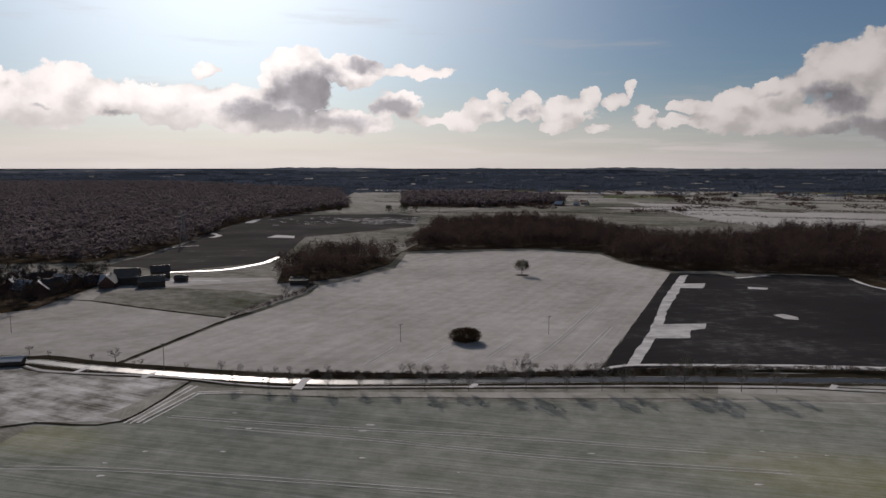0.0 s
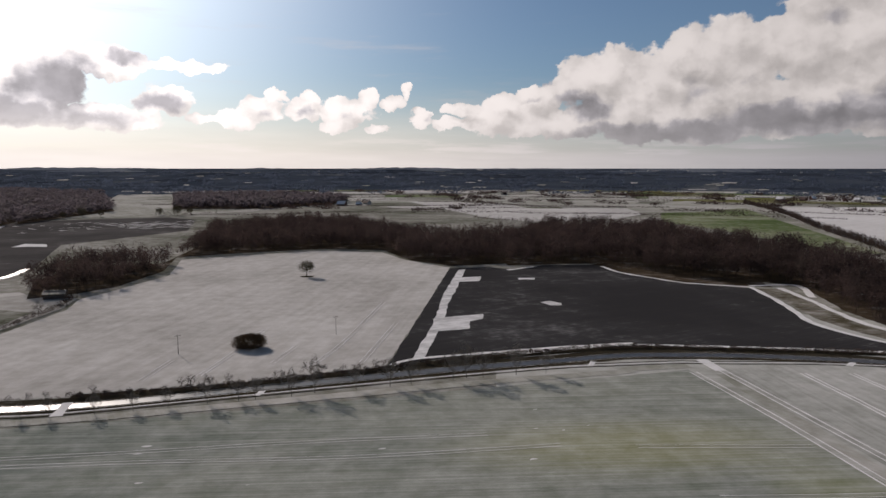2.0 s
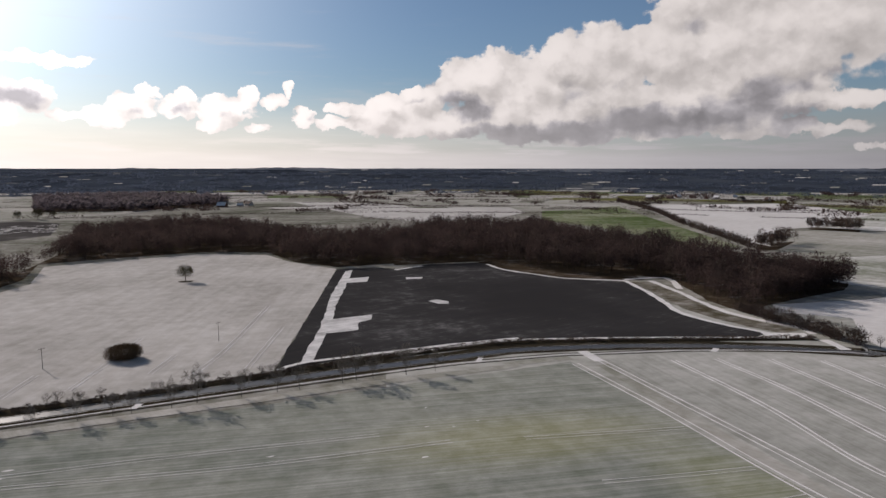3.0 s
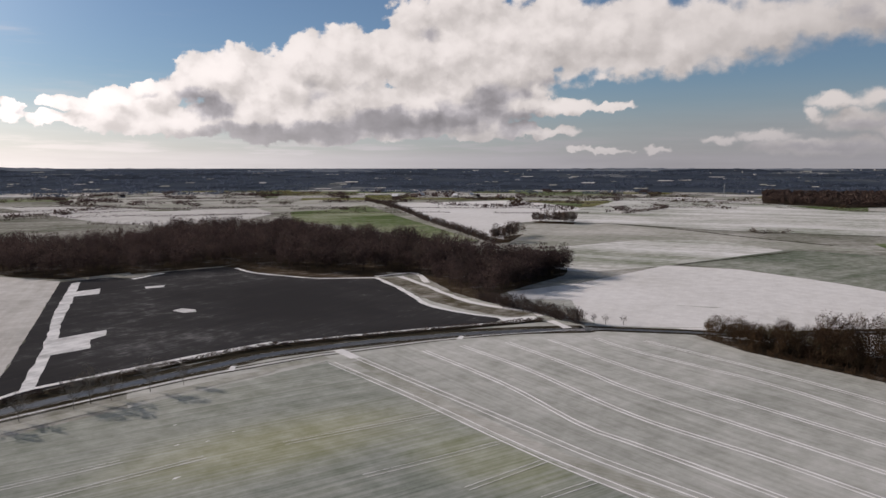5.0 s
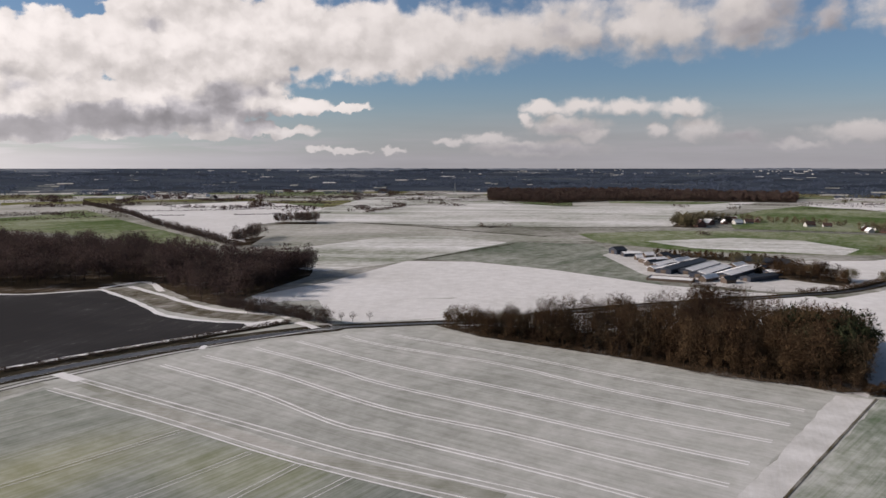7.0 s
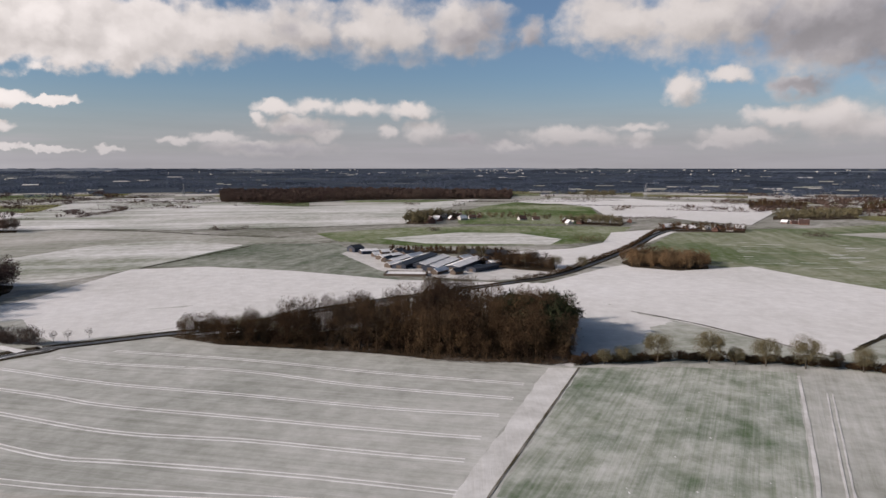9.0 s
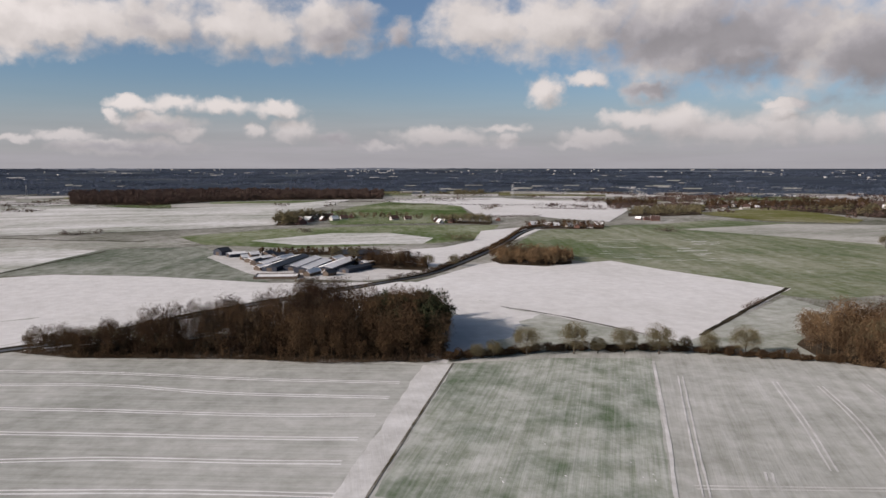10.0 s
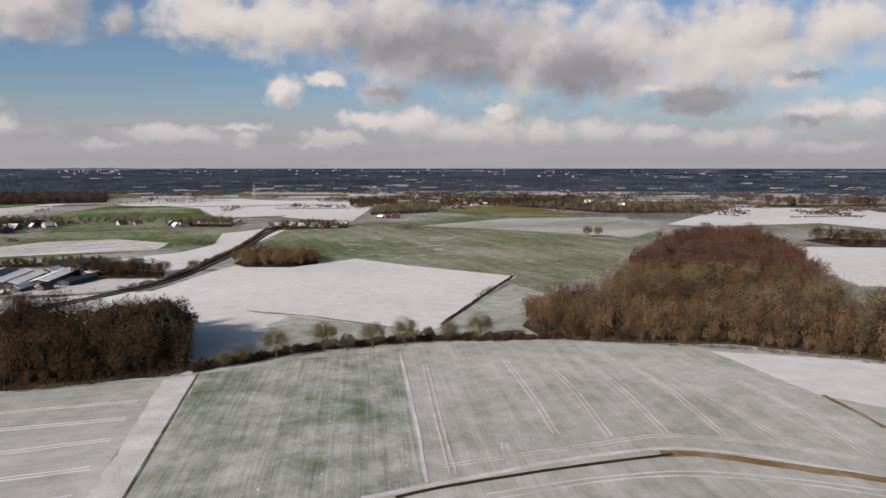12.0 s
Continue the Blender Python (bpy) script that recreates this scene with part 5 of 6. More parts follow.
def far_ridges(label, mat, count, r0, r1, high, seed):
    """Low wooded swells of the far country, one behind another."""
    rng = random.Random(seed)
    V, F = [], []
    for _ in range(count):
        r, a0, wide = rng.uniform(r0, r1), rng.uniform(-42, 160), rng.uniform(3, 11)
        n, h, base = 28, high * rng.uniform(0.5, 1.2) * r / r1, len(V)
        for i in range(n + 1):
            a, t = radians(a0 + wide * i / n), i / n
            top = h * math.sin(math.pi * t) ** 0.7 * (0.75 + 0.5 * noise.noise((t * wide * 1.5, r, 2.0))) + h * 0.12 * noise.noise((t * wide * 9, r, 5.0))
            for q, z in ((r - 90, -1.0), (r, max(0.2, top)), (r + 120, -1.0)):
                V.append((q * math.sin(a), q * math.cos(a), rise(q) + z))
            if i:
                b = base + 3 * i
                F += [(b, b + 1, b - 2, b - 3), (b + 1, b + 2, b - 1, b - 2)]
    ob = mesh_object("far_ridges", V, F, mat)
    for f in ob.data.polygons:
        if f.normal.z < 0:
            f.flip()
        f.use_smooth = True
    return tagged(ob, label, "hills", kind="stuff")


# ridges layered in blue tones that imitate haze thickening with distance
far_ridges("dark wooded ridges of the far country with painted haze", FAR_WOOD_HAZED, 46, 2300, 4500, 17, 91)
far_ridges("pale slopes of the far country with painted haze", FAR_PALE_HAZED, 34, 2300, 4700, 11, 92)
far_ridges("wooded skyline of the far country painted haze blue", FAR_SKYLINE_HAZED, 30, 4300, 4850, 12, 93)

far_fields("strips of frosted pasture before the far hills", FROST, 70, 1950, 2700, 95, 160, 33)

# ---- hedges ----
hedge("dark clipped hedge along the road", HEDGE_LINE, 3.6, 1.7, 130, 0.6, 0.11, TWIG_DARK, 41)
hedge("low weeds on the road verge", [(-212.2, 292.5), (-188.2, 292.5), (-175.2, 290.7), (-152.5, 283.8), (-132.7, 278.8), (-109.6, 275.5), (-85.8, 271.6), (-54.6, 266.2)], 1.6, 0.8, 16, 0.7, 0.09, TWIG_DARK, 42)
hedge("tall hedge under a row of trees", [(281.6, -45.2), (285.1, -69.8), (287.9, -95.0), (281.1, -141.6), (267.9, -170.8), (257.6, -191.8), (251.8, -204.0)], 5.0, 3.7, 260, 0.9, 0.2, TWIG, 43)
hedge("overgrown hedge beside the farm track", [(322, 272), (317, 250), (316.0, 235.3), (311.9, 216.8), (305.8, 193.3)], 10.0, 7.0, 200, 1.3, 0.2, TWIG_DARK, 44)
hedge("scrubby hedge between pasture and snow field", [(-113.0, 370.6), (-108, 385), (-99, 415), (-91, 440), (-88, 472)], 4.0, 3.5, 34, 1.2, 0.14, TWIG_DARK, 45)
hedge("hedge with trees beside the snow field", [(1112, 1298), (958, 1032), (751, 736), (650, 578), (589, 487)], 9.0, 9.0, 26, 2.4, 0.4, TWIG_DARK, 46)
hedge("thorn hedge along the lane", [(495, -39), (528, -72), (595, -110), (726, -177), (883, -244), (915, -272)], 4.0, 3.2, 44, 1.2, 0.2, TWIG, 47)
hedge("bushy hedge in a field corner", [(359, -229), (379, -253)], 3.5, 3.0, 26, 1.0, 0.14, TWIG_DARK, 48)
hedge("scrub along the wood's edge", [(250.3, -204.5), (231.2, -225.1), (214.8, -243.6), (198.9, -261.4), (180.5, -274.5), (151.5, -293.6)], 5.0, 2.6, 40, 0.9, 0.12, TWIG_OAK, 49)
hedge("scrub at the foot of the wood", [(319.8, 131.8), (307.4, 98.8), (294.4, 35.7), (283.0, 4.7), (281.9, -23.7), (278.5, -40.0)], 4.0, 3.2, 36, 0.9, 0.12, TWIG, 50)
hedge("hedge between far fields", [(1571, 942), (1666, 838)], 14, 8.0, 4, 4.0, 0.9, TWIG_DARK, 51)
hedge("hedge between far fields", [(1099, 604), (1308, 629), (1386, 691)], 10, 6.0, 6, 3.0, 0.7, TWIG_DARK, 52)
hedge("field hedge on the green slope", [(906, 322), (885, 301), (919, 278)], 8, 5.0, 8, 2.4, 0.5, TWIG_DARK, 53)
hedge("dense dark shrub on the green field", [(825, -406), (817, -423)], 14, 7.0, 20, 2.2, 0.4, TWIG_DARK, 54, "shrub")
hedge("dark shrub on the meadow", [(886, 40), (885, 26)], 10, 5.0, 20, 2.2, 0.4, TWIG_DARK, 55, "shrub")
hedge("scrub around a meadow pond", [(776, -128), (752, -137), (768, -155)], 12, 8.0, 20, 2.0, 0.35, TWIG_OLIVE, 56, "shrub")
for n, ends in enumerate(HEDGED):
    hedge("low hedgerow between far fields", ends, 5.0, 3.0 + 3.0 * (n % 3 == 0), 2.2, 3.0, 0.9, TWIG_WOOD, 200 + n)
for ends, tall in (([(597, 1298), (760, 1216)], 5), ([(770, 1674), (986, 1563)], 6), ([(376, 1027), (440, 956)], 6), ([(777, 1121), (891, 1043)], 5), ([(526, 1586), (606, 1317)], 4), ([(1325, -388), (1264, -513)], 4), ([(1108, -224), (1113, -336)], 4), ([(837, -843), (801, -961)], 6), ([(698, -1035), (655, -1163)], 3)):
    hedge("thin hedgerow between far fields", ends, 6.0, tall, 5, 2.6, 0.6, TWIG_DARK, 60)


def thicket(label, x, y, wide, deep, high, mat, seed):
    """A rounded mass of scrub."""
    rng = np.random.default_rng(seed)
    body = [blade_cloud(rng, 6500, (x, y, high * 0.40), (wide / 2, deep / 2, high * 0.6), 0.9, 0.2, 0.2)]
    for _ in range(14):
        a = rng.uniform(0, 6.28)
        body.append(blade_cloud(rng, 160, (x + wide * 0.36 * math.cos(a), y + deep * 0.36 * math.sin(a), high * rng.uniform(0.25, 0.7)), (wide * 0.16, wide * 0.16, high * 0.28), 1.0, 0.105, 0.2))
    tris = np.concatenate(body)
    tris[:, 2] = np.maximum(tris[:, 2], 0.05)
    return tagged(soup("thicket", tris, mat), label, "thicket", kind="stuff")


for px, py in [(10.2, 320.0)]:
    thicket("dense round thicket in the snow field", px, py, 13.0, 11.0, 6.6, TWIG_OAK, 57)


# ---- single trees ----
def branch(bm, a, b, r0, r1, sides=5):
    """A tapered limb from a to b."""
    axis = (b - a).normalized()
    u = axis.orthogonal().normalized()
    v = axis.cross(u)
    lo = [bm.verts.new(a + (u * math.cos(t) + v * math.sin(t)) * r0) for t in (2 * math.pi * i / sides for i in range(sides))]
    hi = [bm.verts.new(b + (u * math.cos(t) + v * math.sin(t)) * r1) for t in (2 * math.pi * i / sides for i in range(sides))]
    for i in range(sides):
        bm.faces.new((lo[i], lo[(i + 1) % sides], hi[(i + 1) % sides], hi[i]))


def bare_tree(height, spread, seed, twigs, mat, label, category="tree", twig=0.11, bark=None, girth=0.026):
    """A leafless tree: a trunk that forks into limbs, and a domed crown of fine twigs."""
    rng = random.Random(seed)
    root = new("tree")
    bm, tips = bmesh.new(), []
    p, r = Vector((0, 0, -0.2)), height * girth
    for i in range(3):
        q = p + Vector((rng.uniform(-0.02, 0.02) * height, rng.uniform(-0.02, 0.02) * height, height * (0.2 if i == 0 else 0.14)))
        branch(bm, p, q, r, r * 0.75, 7)
        p, r = q, r * 0.75
        for _ in range(4 if i else 0):
            tips.append((q.copy(), r * 0.6))
    ends = []

    def fork(a, r, way, length, depth):
        b = a + way * length
        branch(bm, a, b, r, r * 0.6, 4)
        if depth == 0:
            ends.append(b)
            return
        for _ in range(3):
            w = (way + Vector((rng.gauss(0, 0.45), rng.gauss(0, 0.45), rng.gauss(0.15, 0.3)))).normalized()
            fork(a.lerp(b, rng.uniform(0.6, 1.0)), r * 0.6, w, length * rng.uniform(0.6, 0.8), depth - 1)

    for n, (q, rr) in enumerate(tips + [(p, r)] * 4):
        a = 2.4 * n + rng.uniform(-0.4, 0.4)
        fork(q, rr * 0.8, Vector((math.cos(a), math.sin(a), rng.uniform(0.35, 1.3))).normalized(), height * rng.uniform(0.18, 0.24), 2)
    part("trunk", bm, bark or BARK, root)
    g = np.random.default_rng(seed)
    tris = [blade_cloud(g, twigs // 2, (0, 0, height * 0.6), (spread, spread, height * 0.4), height * 0.06, twig, 0.2)]
    tris += [blade_cloud(g, max(2, twigs // 2 // len(ends)), tuple(t), (spread * 0.22,) * 3, height * 0.07, twig, 0.2) for t in ends]
    crown = soup("crown", np.concatenate(tris), mat)
    crown.parent = root
    tagged(crown, kind="stuff")
    return tagged(root, label, category)


def plant(kinds, places, group, rng_seed, label=""):
    """Copies of the given trees at (x, y, scale)."""
    rng = random.Random(rng_seed)
    for i, (x, y, s) in enumerate(places):
        m = Matrix.Translation((x, y, rise(math.hypot(x, y)))) @ Matrix.Rotation(rng.uniform(0, 6.28), 4, "Z") @ Matrix.Scale(s, 4)
        t = copy_thing(kinds[i % len(kinds)], m)
        t.matrix_basis = m
        tagged(t, label, group=group)


def drop(kinds):
    for t in kinds:
        for o in (*t.children_recursive, t):
            bpy.data.objects.remove(o)


def at(places, sizes):
    return [(x, y, s) for (x, y), s in zip(places, sizes)]


OAKS = [bare_tree(13, 6.1, 61 + i, 5200, TWIG_OLIVE, "spreading bare oak above a hedge") for i in range(3)]
plant(OAKS, at([(284.6, -80.7), (283.5, -101.2), (281.9, -111.6), (280.0, -122.9), (276.5, -137.2), (272.0, -157.6), (266.7, -171.2)], (1.0, 1.1, 0.6, 0.95, 1.05, 0.8, 1.05)), "hedge oaks", 1, "spreading bare oak growing out of a hedge")
plant(OAKS[:1], at([(59, 522)], (0.95,)), "", 2, "lone bare oak standing in a snowy field")
plant(OAKS, at([(280.7, -58.0), (281.9, -65.4), (281.3, -151.7)], (0.55, 0.6, 0.5)), "hedge oaks", 3, "small bare tree growing out of a hedge")
plant(OAKS, at([(617, -3), (616, -18), (570, -53), (556, -76), (558, -97)], (0.95, 0.9, 0.9, 0.85, 0.8)), "farm trees", 4, "round bare tree near the farm lane")
plant(OAKS, at([(-266, 1249), (-236, 1233), (-214, 1264), (-184, 1249), (-97, 1264), (-69, 1249), (-50, 1281)], (1.2, 0.9, 1.2, 0.9, 1.1, 1.4, 0.9)), "meadow trees", 5, "bare tree at the edge of a pale meadow")
plant(OAKS, at([(619, -544), (613, -554)], (1.05, 1.0)), "twin trees", 6, "one of two bare trees on a frosted field")
plant(OAKS, at([(1787, -323), (1778, -341), (1768, -359), (1786, -383), (1706, -214)], (1.8, 1.9, 1.8, 1.9, 1.0)), "ridge trees", 7, "tall bare tree on a far snowy ridge")
AVENUE = [bare_tree(9, 1.6, 91 + i, 1500, TWIG_PALE, "young pale-barked tree", twig=0.065, bark=BARK_PALE, girth=0.012) for i in range(3)]
YOUNG = [bare_tree(8, 2.2, 71 + i, 500, TWIG, "young bare roadside tree", twig=0.06) for i in range(3)]
plant(AVENUE, at([(-75.9, 249.3), (-63.2, 248.0), (-55.1, 248.0), (-41.5, 246.7), (-29.9, 246.7), (-19.1, 246.7), (-6.5, 246.7), (3.7, 246.1), (9.3, 246.1), (21.5, 246.1)], (0.7, 0.7, 0.8, 0.85, 0.8, 0.8, 1.1, 0.9, 0.95, 1.15)), "avenue trees", 8, "slender pale bare tree on the roadside verge")
plant(AVENUE, at([(29.8, 247.4), (44.6, 246.7), (57.2, 246.7), (65.2, 246.1), (81.5, 246.1), (87.6, 248.0), (93.9, 246.7), (107.0, 245.4), (119.1, 244.2)], (1.5, 1.1, 1.3, 1.1, 1.3, 1.6, 1.15, 1.45, 1.05)), "avenue trees", 9, "slender pale bare tree on the roadside verge")
plant(YOUNG, at([(-177.8, 296.1), (-167.3, 292.5), (-145.6, 285.5), (-135.0, 283.8), (-125.3, 278.8), (-121.7, 277.1), (-102.0, 273.1), (-86.9, 269.3), (-78.9, 267.7), (-71.0, 266.2), (-64.9, 266.2), (-59.6, 266.2), (-45.0, 267.7)], (0.6, 0.4, 0.5, 0.9, 0.35, 0.5, 0.4, 0.7, 0.6, 0.45, 0.5, 0.5, 0.55)), "verge trees", 10, "small bare tree beside the road hedge")
plant(YOUNG, at([(-15.8, 267.0), (-12.5, 265.5), (-5.9, 265.5), (0.7, 267.0), (17.8, 267.7), (20.0, 267.0), (43.6, 267.7), (50.5, 269.3), (56.7, 269.3)], (0.6, 0.75, 0.6, 0.6, 0.5, 0.55, 0.55, 0.5, 0.6)), "verge trees", 11, "small bare tree beside the road hedge")
plant(YOUNG, at([(-96, 424), (-87, 450), (-86, 476), (312.4, 212.7), (311.5, 196.0), (312.5, 187.9), (315.3, 182.7), (320.6, 175.4), (309.3, 244.6)], (1.1, 0.9, 0.9, 0.9, 0.7, 0.75, 0.75, 0.7, 0.9)), "hedge trees", 12, "small bare tree in an overgrown hedge")
drop(OAKS + YOUNG + AVENUE)


# ---- buildings ----
def plain(name, colour, rough=0.8, grain=0.6, metal=0.0):
    m, k = material(name)
    pos = k.add("ShaderNodeTexCoord").outputs["Object"]
    n = k.math("ADD", k.math("MULTIPLY", k.noise(pos, grain, 4.0), 0.6), k.math("MULTIPLY", k.noise(pos, grain * 7, 3.0), 0.4))
    dark = rgb(*(c * 0.65 for c in colour[:3]))
    finish(k, k.mix(k.step(n, 0.3, 0.7), dark, colour), rough, n, 0.2, 0.02, 0.3, metal)
    return m


BRICK = plain("red_brick", rgb(0.17, 0.09, 0.07))
RENDER = plain("white_render", rgb(0.5, 0.48, 0.45))
TIN = plain("blue_grey_cladding", rgb(0.035, 0.042, 0.062), 0.5)
TIMBER = plain("weathered_boards", rgb(0.12, 0.09, 0.07))
CONCRETE = plain("concrete", rgb(0.33, 0.32, 0.3))
ROOF_SNOW = field_material("snowed_roof", rgb(0.12, 0.1, 0.09), rgb(0.2, 0.105, 0.14), 0.95, 0, 0.1, 0.05, (0.2, 0.2), 0.25)
ROOF_RED = plain("red_tiles", rgb(0.085, 0.05, 0.043))
ROOF_DARK = plain("dark_sheet_roof", rgb(0.038, 0.042, 0.052), 0.5)
PANE = plain("window_pane", rgb(0.02, 0.025, 0.03), 0.15)
STEEL = plain("galvanised_steel", rgb(0.35, 0.36, 0.37), 0.45, 2.0, 0.8)
POLE_WOOD = plain("weathered_pole", rgb(0.17, 0.155, 0.14))


def box(bm, x0, x1, y0, y1, z0, z1):
    m = Matrix.Translation(((x0 + x1) / 2, (y0 + y1) / 2, (z0 + z1) / 2)) @ Matrix.Diagonal((x1 - x0, y1 - y0, z1 - z0, 1))
    bmesh.ops.create_cube(bm, size=1.0, matrix=m)


def building(name, label, category, length, width, eaves, ridge, wall_mat, roofs, gates=0, windows=0, chimney=False):
    """A gabled building along x: walls with gables, two roof slopes, openings."""
    root = new(name)
    L, W = length / 2, width / 2
    bm = bmesh.new()
    sec = [(-W, -0.3), (W, -0.3), (W, eaves), (0, ridge), (-W, eaves)]
    a = [bm.verts.new((-L, y, z)) for y, z in sec]
    b = [bm.verts.new((L, y, z)) for y, z in sec]
    bm.faces.new(a[::-1]), bm.faces.new(b)
    for i in range(5):
        if i not in (2, 3):
            bm.faces.new((a[i], a[(i + 1) % 5], b[(i + 1) % 5], b[i]))
    part("wall", bm, wall_mat, root)
    drop_z = (ridge - eaves) / W
    for s, mat in zip((-1, 1), roofs):
        bm = bmesh.new()
        y1, z1 = s * (W + 0.6), eaves - 0.6 * drop_z
        lo = [bm.verts.new(c) for c in ((-L - 0.5, 0, ridge + 0.05), (L + 0.5, 0, ridge + 0.05), (L + 0.5, y1, z1 + 0.05), (-L - 0.5, y1, z1 + 0.05))]
        hi = [bm.verts.new(v.co + Vector((0, 0, 0.28))) for v in lo]
        bm.faces.new(lo), bm.faces.new(hi[::-1])
        for i in range(4):
            bm.faces.new((lo[i], lo[(i + 1) % 4], hi[(i + 1) % 4], hi[i]))
        bmesh.ops.recalc_face_normals(bm, faces=bm.faces[:])
        slope = part("roof", bm, mat, root)
        if s < 0:
            bm = bmesh.new()
            box(bm, -L - 0.5, L + 0.5, -0.25, 0.25, ridge + 0.26, ridge + 0.42)
            part("ridge_cap", bm, mat, slope)
    for i in range(gates):
        bm = bmesh.new()
        box(bm, -L - 0.12, -L + 0.05, -W * 0.35, W * 0.35, 0, eaves * 0.85) if i == 0 else box(bm, -L * 0.6 + i * L * 0.4, -L * 0.6 + i * L * 0.4 + 4, -W - 0.1, -W + 0.05, 0, eaves * 0.8)
        part("gate", bm, TIMBER, root)
    for i in range(windows):
        for s in (-1, 1):
            bm = bmesh.new()
            x = -L + length * (i + 0.5) / windows
            box(bm, x - 0.6, x + 0.6, s * W - 0.06, s * W + 0.06, eaves * 0.4, eaves * 0.8)
            part("window", bm, PANE, root)
    if chimney:
        bm = bmesh.new()
        box(bm, L * 0.3, L * 0.3 + 0.7, -0.35, 0.35, ridge - 0.6, ridge + 1.1)
        stack = part("chimney", bm, BRICK, root)
        bm = bmesh.new()
        box(bm, L * 0.3 - 0.1, L * 0.3 + 0.8, -0.45, 0.45, ridge + 1.12, ridge + 1.24)
        part("chimney_cap", bm, CONCRETE, stack)
    return tagged(root, label, category)


def set_between(ob, p, q):
    """Lays a building along the line from p to q on the ground."""
    x, y = (p[0] + q[0]) / 2, (p[1] + q[1]) / 2
    ob.matrix_basis = Matrix.Translation((x, y, rise(math.hypot(x, y)))) @ Matrix.Rotation(math.atan2(q[1] - p[1], q[0] - p[0]), 4, "Z")
    return ob


def barn(label, p, q, width, eaves, ridge, wall, roofs, gates=1):
    length = math.dist(p, q)
    return set_between(building("barn", label, "barn", length, width, eaves, ridge, wall, roofs, gates, 0), p, q)


barn("long cattle barn with a snow-covered roof", (543, 7), (598, -14), 12, 3.2, 4.5, TIN, (ROOF_SNOW, ROOF_SNOW))
barn("long cattle barn with a half-snowed roof", (541, 24), (592, 7), 12, 3.2, 4.5, TIN, (ROOF_SNOW, ROOF_DARK))
barn("long cattle barn with a half-snowed roof", (554, 33), (611, 15), 11, 3.2, 4.4, TIN, (ROOF_SNOW, ROOF_DARK))
barn("long cattle barn with a dark roof", (552, 49), (623, 26), 12, 3.4, 4.7, TIN, (ROOF_DARK, ROOF_SNOW))
barn("low machine shed with a snowed roof", (578, 59), (621, 43), 10, 3.0, 4.0, TIMBER, (ROOF_SNOW, ROOF_DARK))
barn("blue-grey shed beside the farm road", (536, -8), (559, -27), 9, 3.0, 4.0, TIN, (ROOF_DARK, ROOF_DARK))
barn("small blue-grey shed by the barns", (573, -23), (579, -32), 8, 3.0, 4.0, TIN, (ROOF_SNOW, ROOF_DARK))
barn("dark timber barn behind the farm yard", (634, 1), (632, -19), 10, 3.5, 6.5, TIMBER, (ROOF_DARK, ROOF_SNOW))
barn("dark timber barn behind the farm yard", (628, -22), (627, -42), 10, 3.5, 6.5, TIMBER, (ROOF_DARK, ROOF_SNOW))
barn("grey machine hall at the farm's edge", (662, 104), (670, 96), 12, 4.0, 6.5, TIN, (ROOF_DARK, ROOF_DARK))
barn("low grey barn at the farm's edge", (648, 93), (656, 79), 10, 3.0, 4.0, TIN, (ROOF_SNOW, ROOF_DARK))
barn("long low stable with a snowy roof", (607, 71), (625, 55), 9, 3.0, 4.0, TIMBER, (ROOF_SNOW, ROOF_SNOW))
barn("small shed with a snowy roof", (559, 59), (571, 49), 7, 2.6, 4.2, TIMBER, (ROOF_SNOW, ROOF_SNOW))
barn("small shed with a snowy roof", (606, 46), (628, 36), 8, 2.8, 4.6, TIN, (ROOF_SNOW, ROOF_SNOW))

for p, q, w, roofs in zip([(647, 74), (650, 61), (633, 52), (627, 79), (592, 65), (591, 40), (599, 1), (594, -20), (597, -26), (523, 20), (522, 6)], [(651, 67), (658, 55), (641, 44), (630, 74), (603, 60), (605, 33), (613, -7), (601, -24), (608, -32), (537, 12), (528, -0)],
                          (7, 8, 8, 6, 6, 7, 8, 7, 8, 6, 6), ((ROOF_SNOW, ROOF_DARK), (ROOF_DARK, ROOF_SNOW), (ROOF_DARK, ROOF_DARK)) * 4):
    barn("small low shed crowding the farm yard", p, q, w, 2.6, 4.4, TIMBER, roofs)


def silage_clamp(p, q, width):
    """A flat snow-covered heap between low concrete walls."""
    root = new("silage_clamp")
    L, W = math.dist(p, q) / 2, width / 2
    for x0, x1, y0, y1 in ((-L, L, -W - 0.6, -W), (-L, L, W, W + 0.6), (L, L + 0.6, -W - 0.6, W + 0.6), (-L - 0.6, -L, -W - 0.6, W + 0.6)):
        bm = bmesh.new()
        box(bm, x0, x1, y0, y1, -0.2, 1.8)
        part("side_wall", bm, TIMBER, root)
    bm = bmesh.new()
    box(bm, -L + 0.02, L - 0.02, -W + 0.02, W - 0.02, -0.2, 1.3)
    part("heap", bm, SNOWY, root, "snow-covered silage heap")
    set_between(root, p, q)
    tagged(root, "low silage clamp covered with snow", "silage clamp")


silage_clamp((523, 56), (521, 26), 16)
barn("dark barn of the farmstead by the forest", (-227, 483), (-212, 488), 22, 5.0, 10.0, TIMBER, (ROOF_DARK, ROOF_DARK))
barn("long low stable of the farmstead by the forest", (-205, 469), (-190, 476), 14, 4.0, 7.0, TIMBER, (ROOF_DARK, ROOF_DARK))
barn("dark barn behind the farmstead", (-213, 509), (-201, 514), 14, 5.0, 8.5, TIMBER, (ROOF_DARK, ROOF_DARK))
barn("small hut in the snow", (-189, 493), (-181, 493), 6, 2.6, 4.0, TIMBER, (ROOF_DARK, ROOF_DARK))
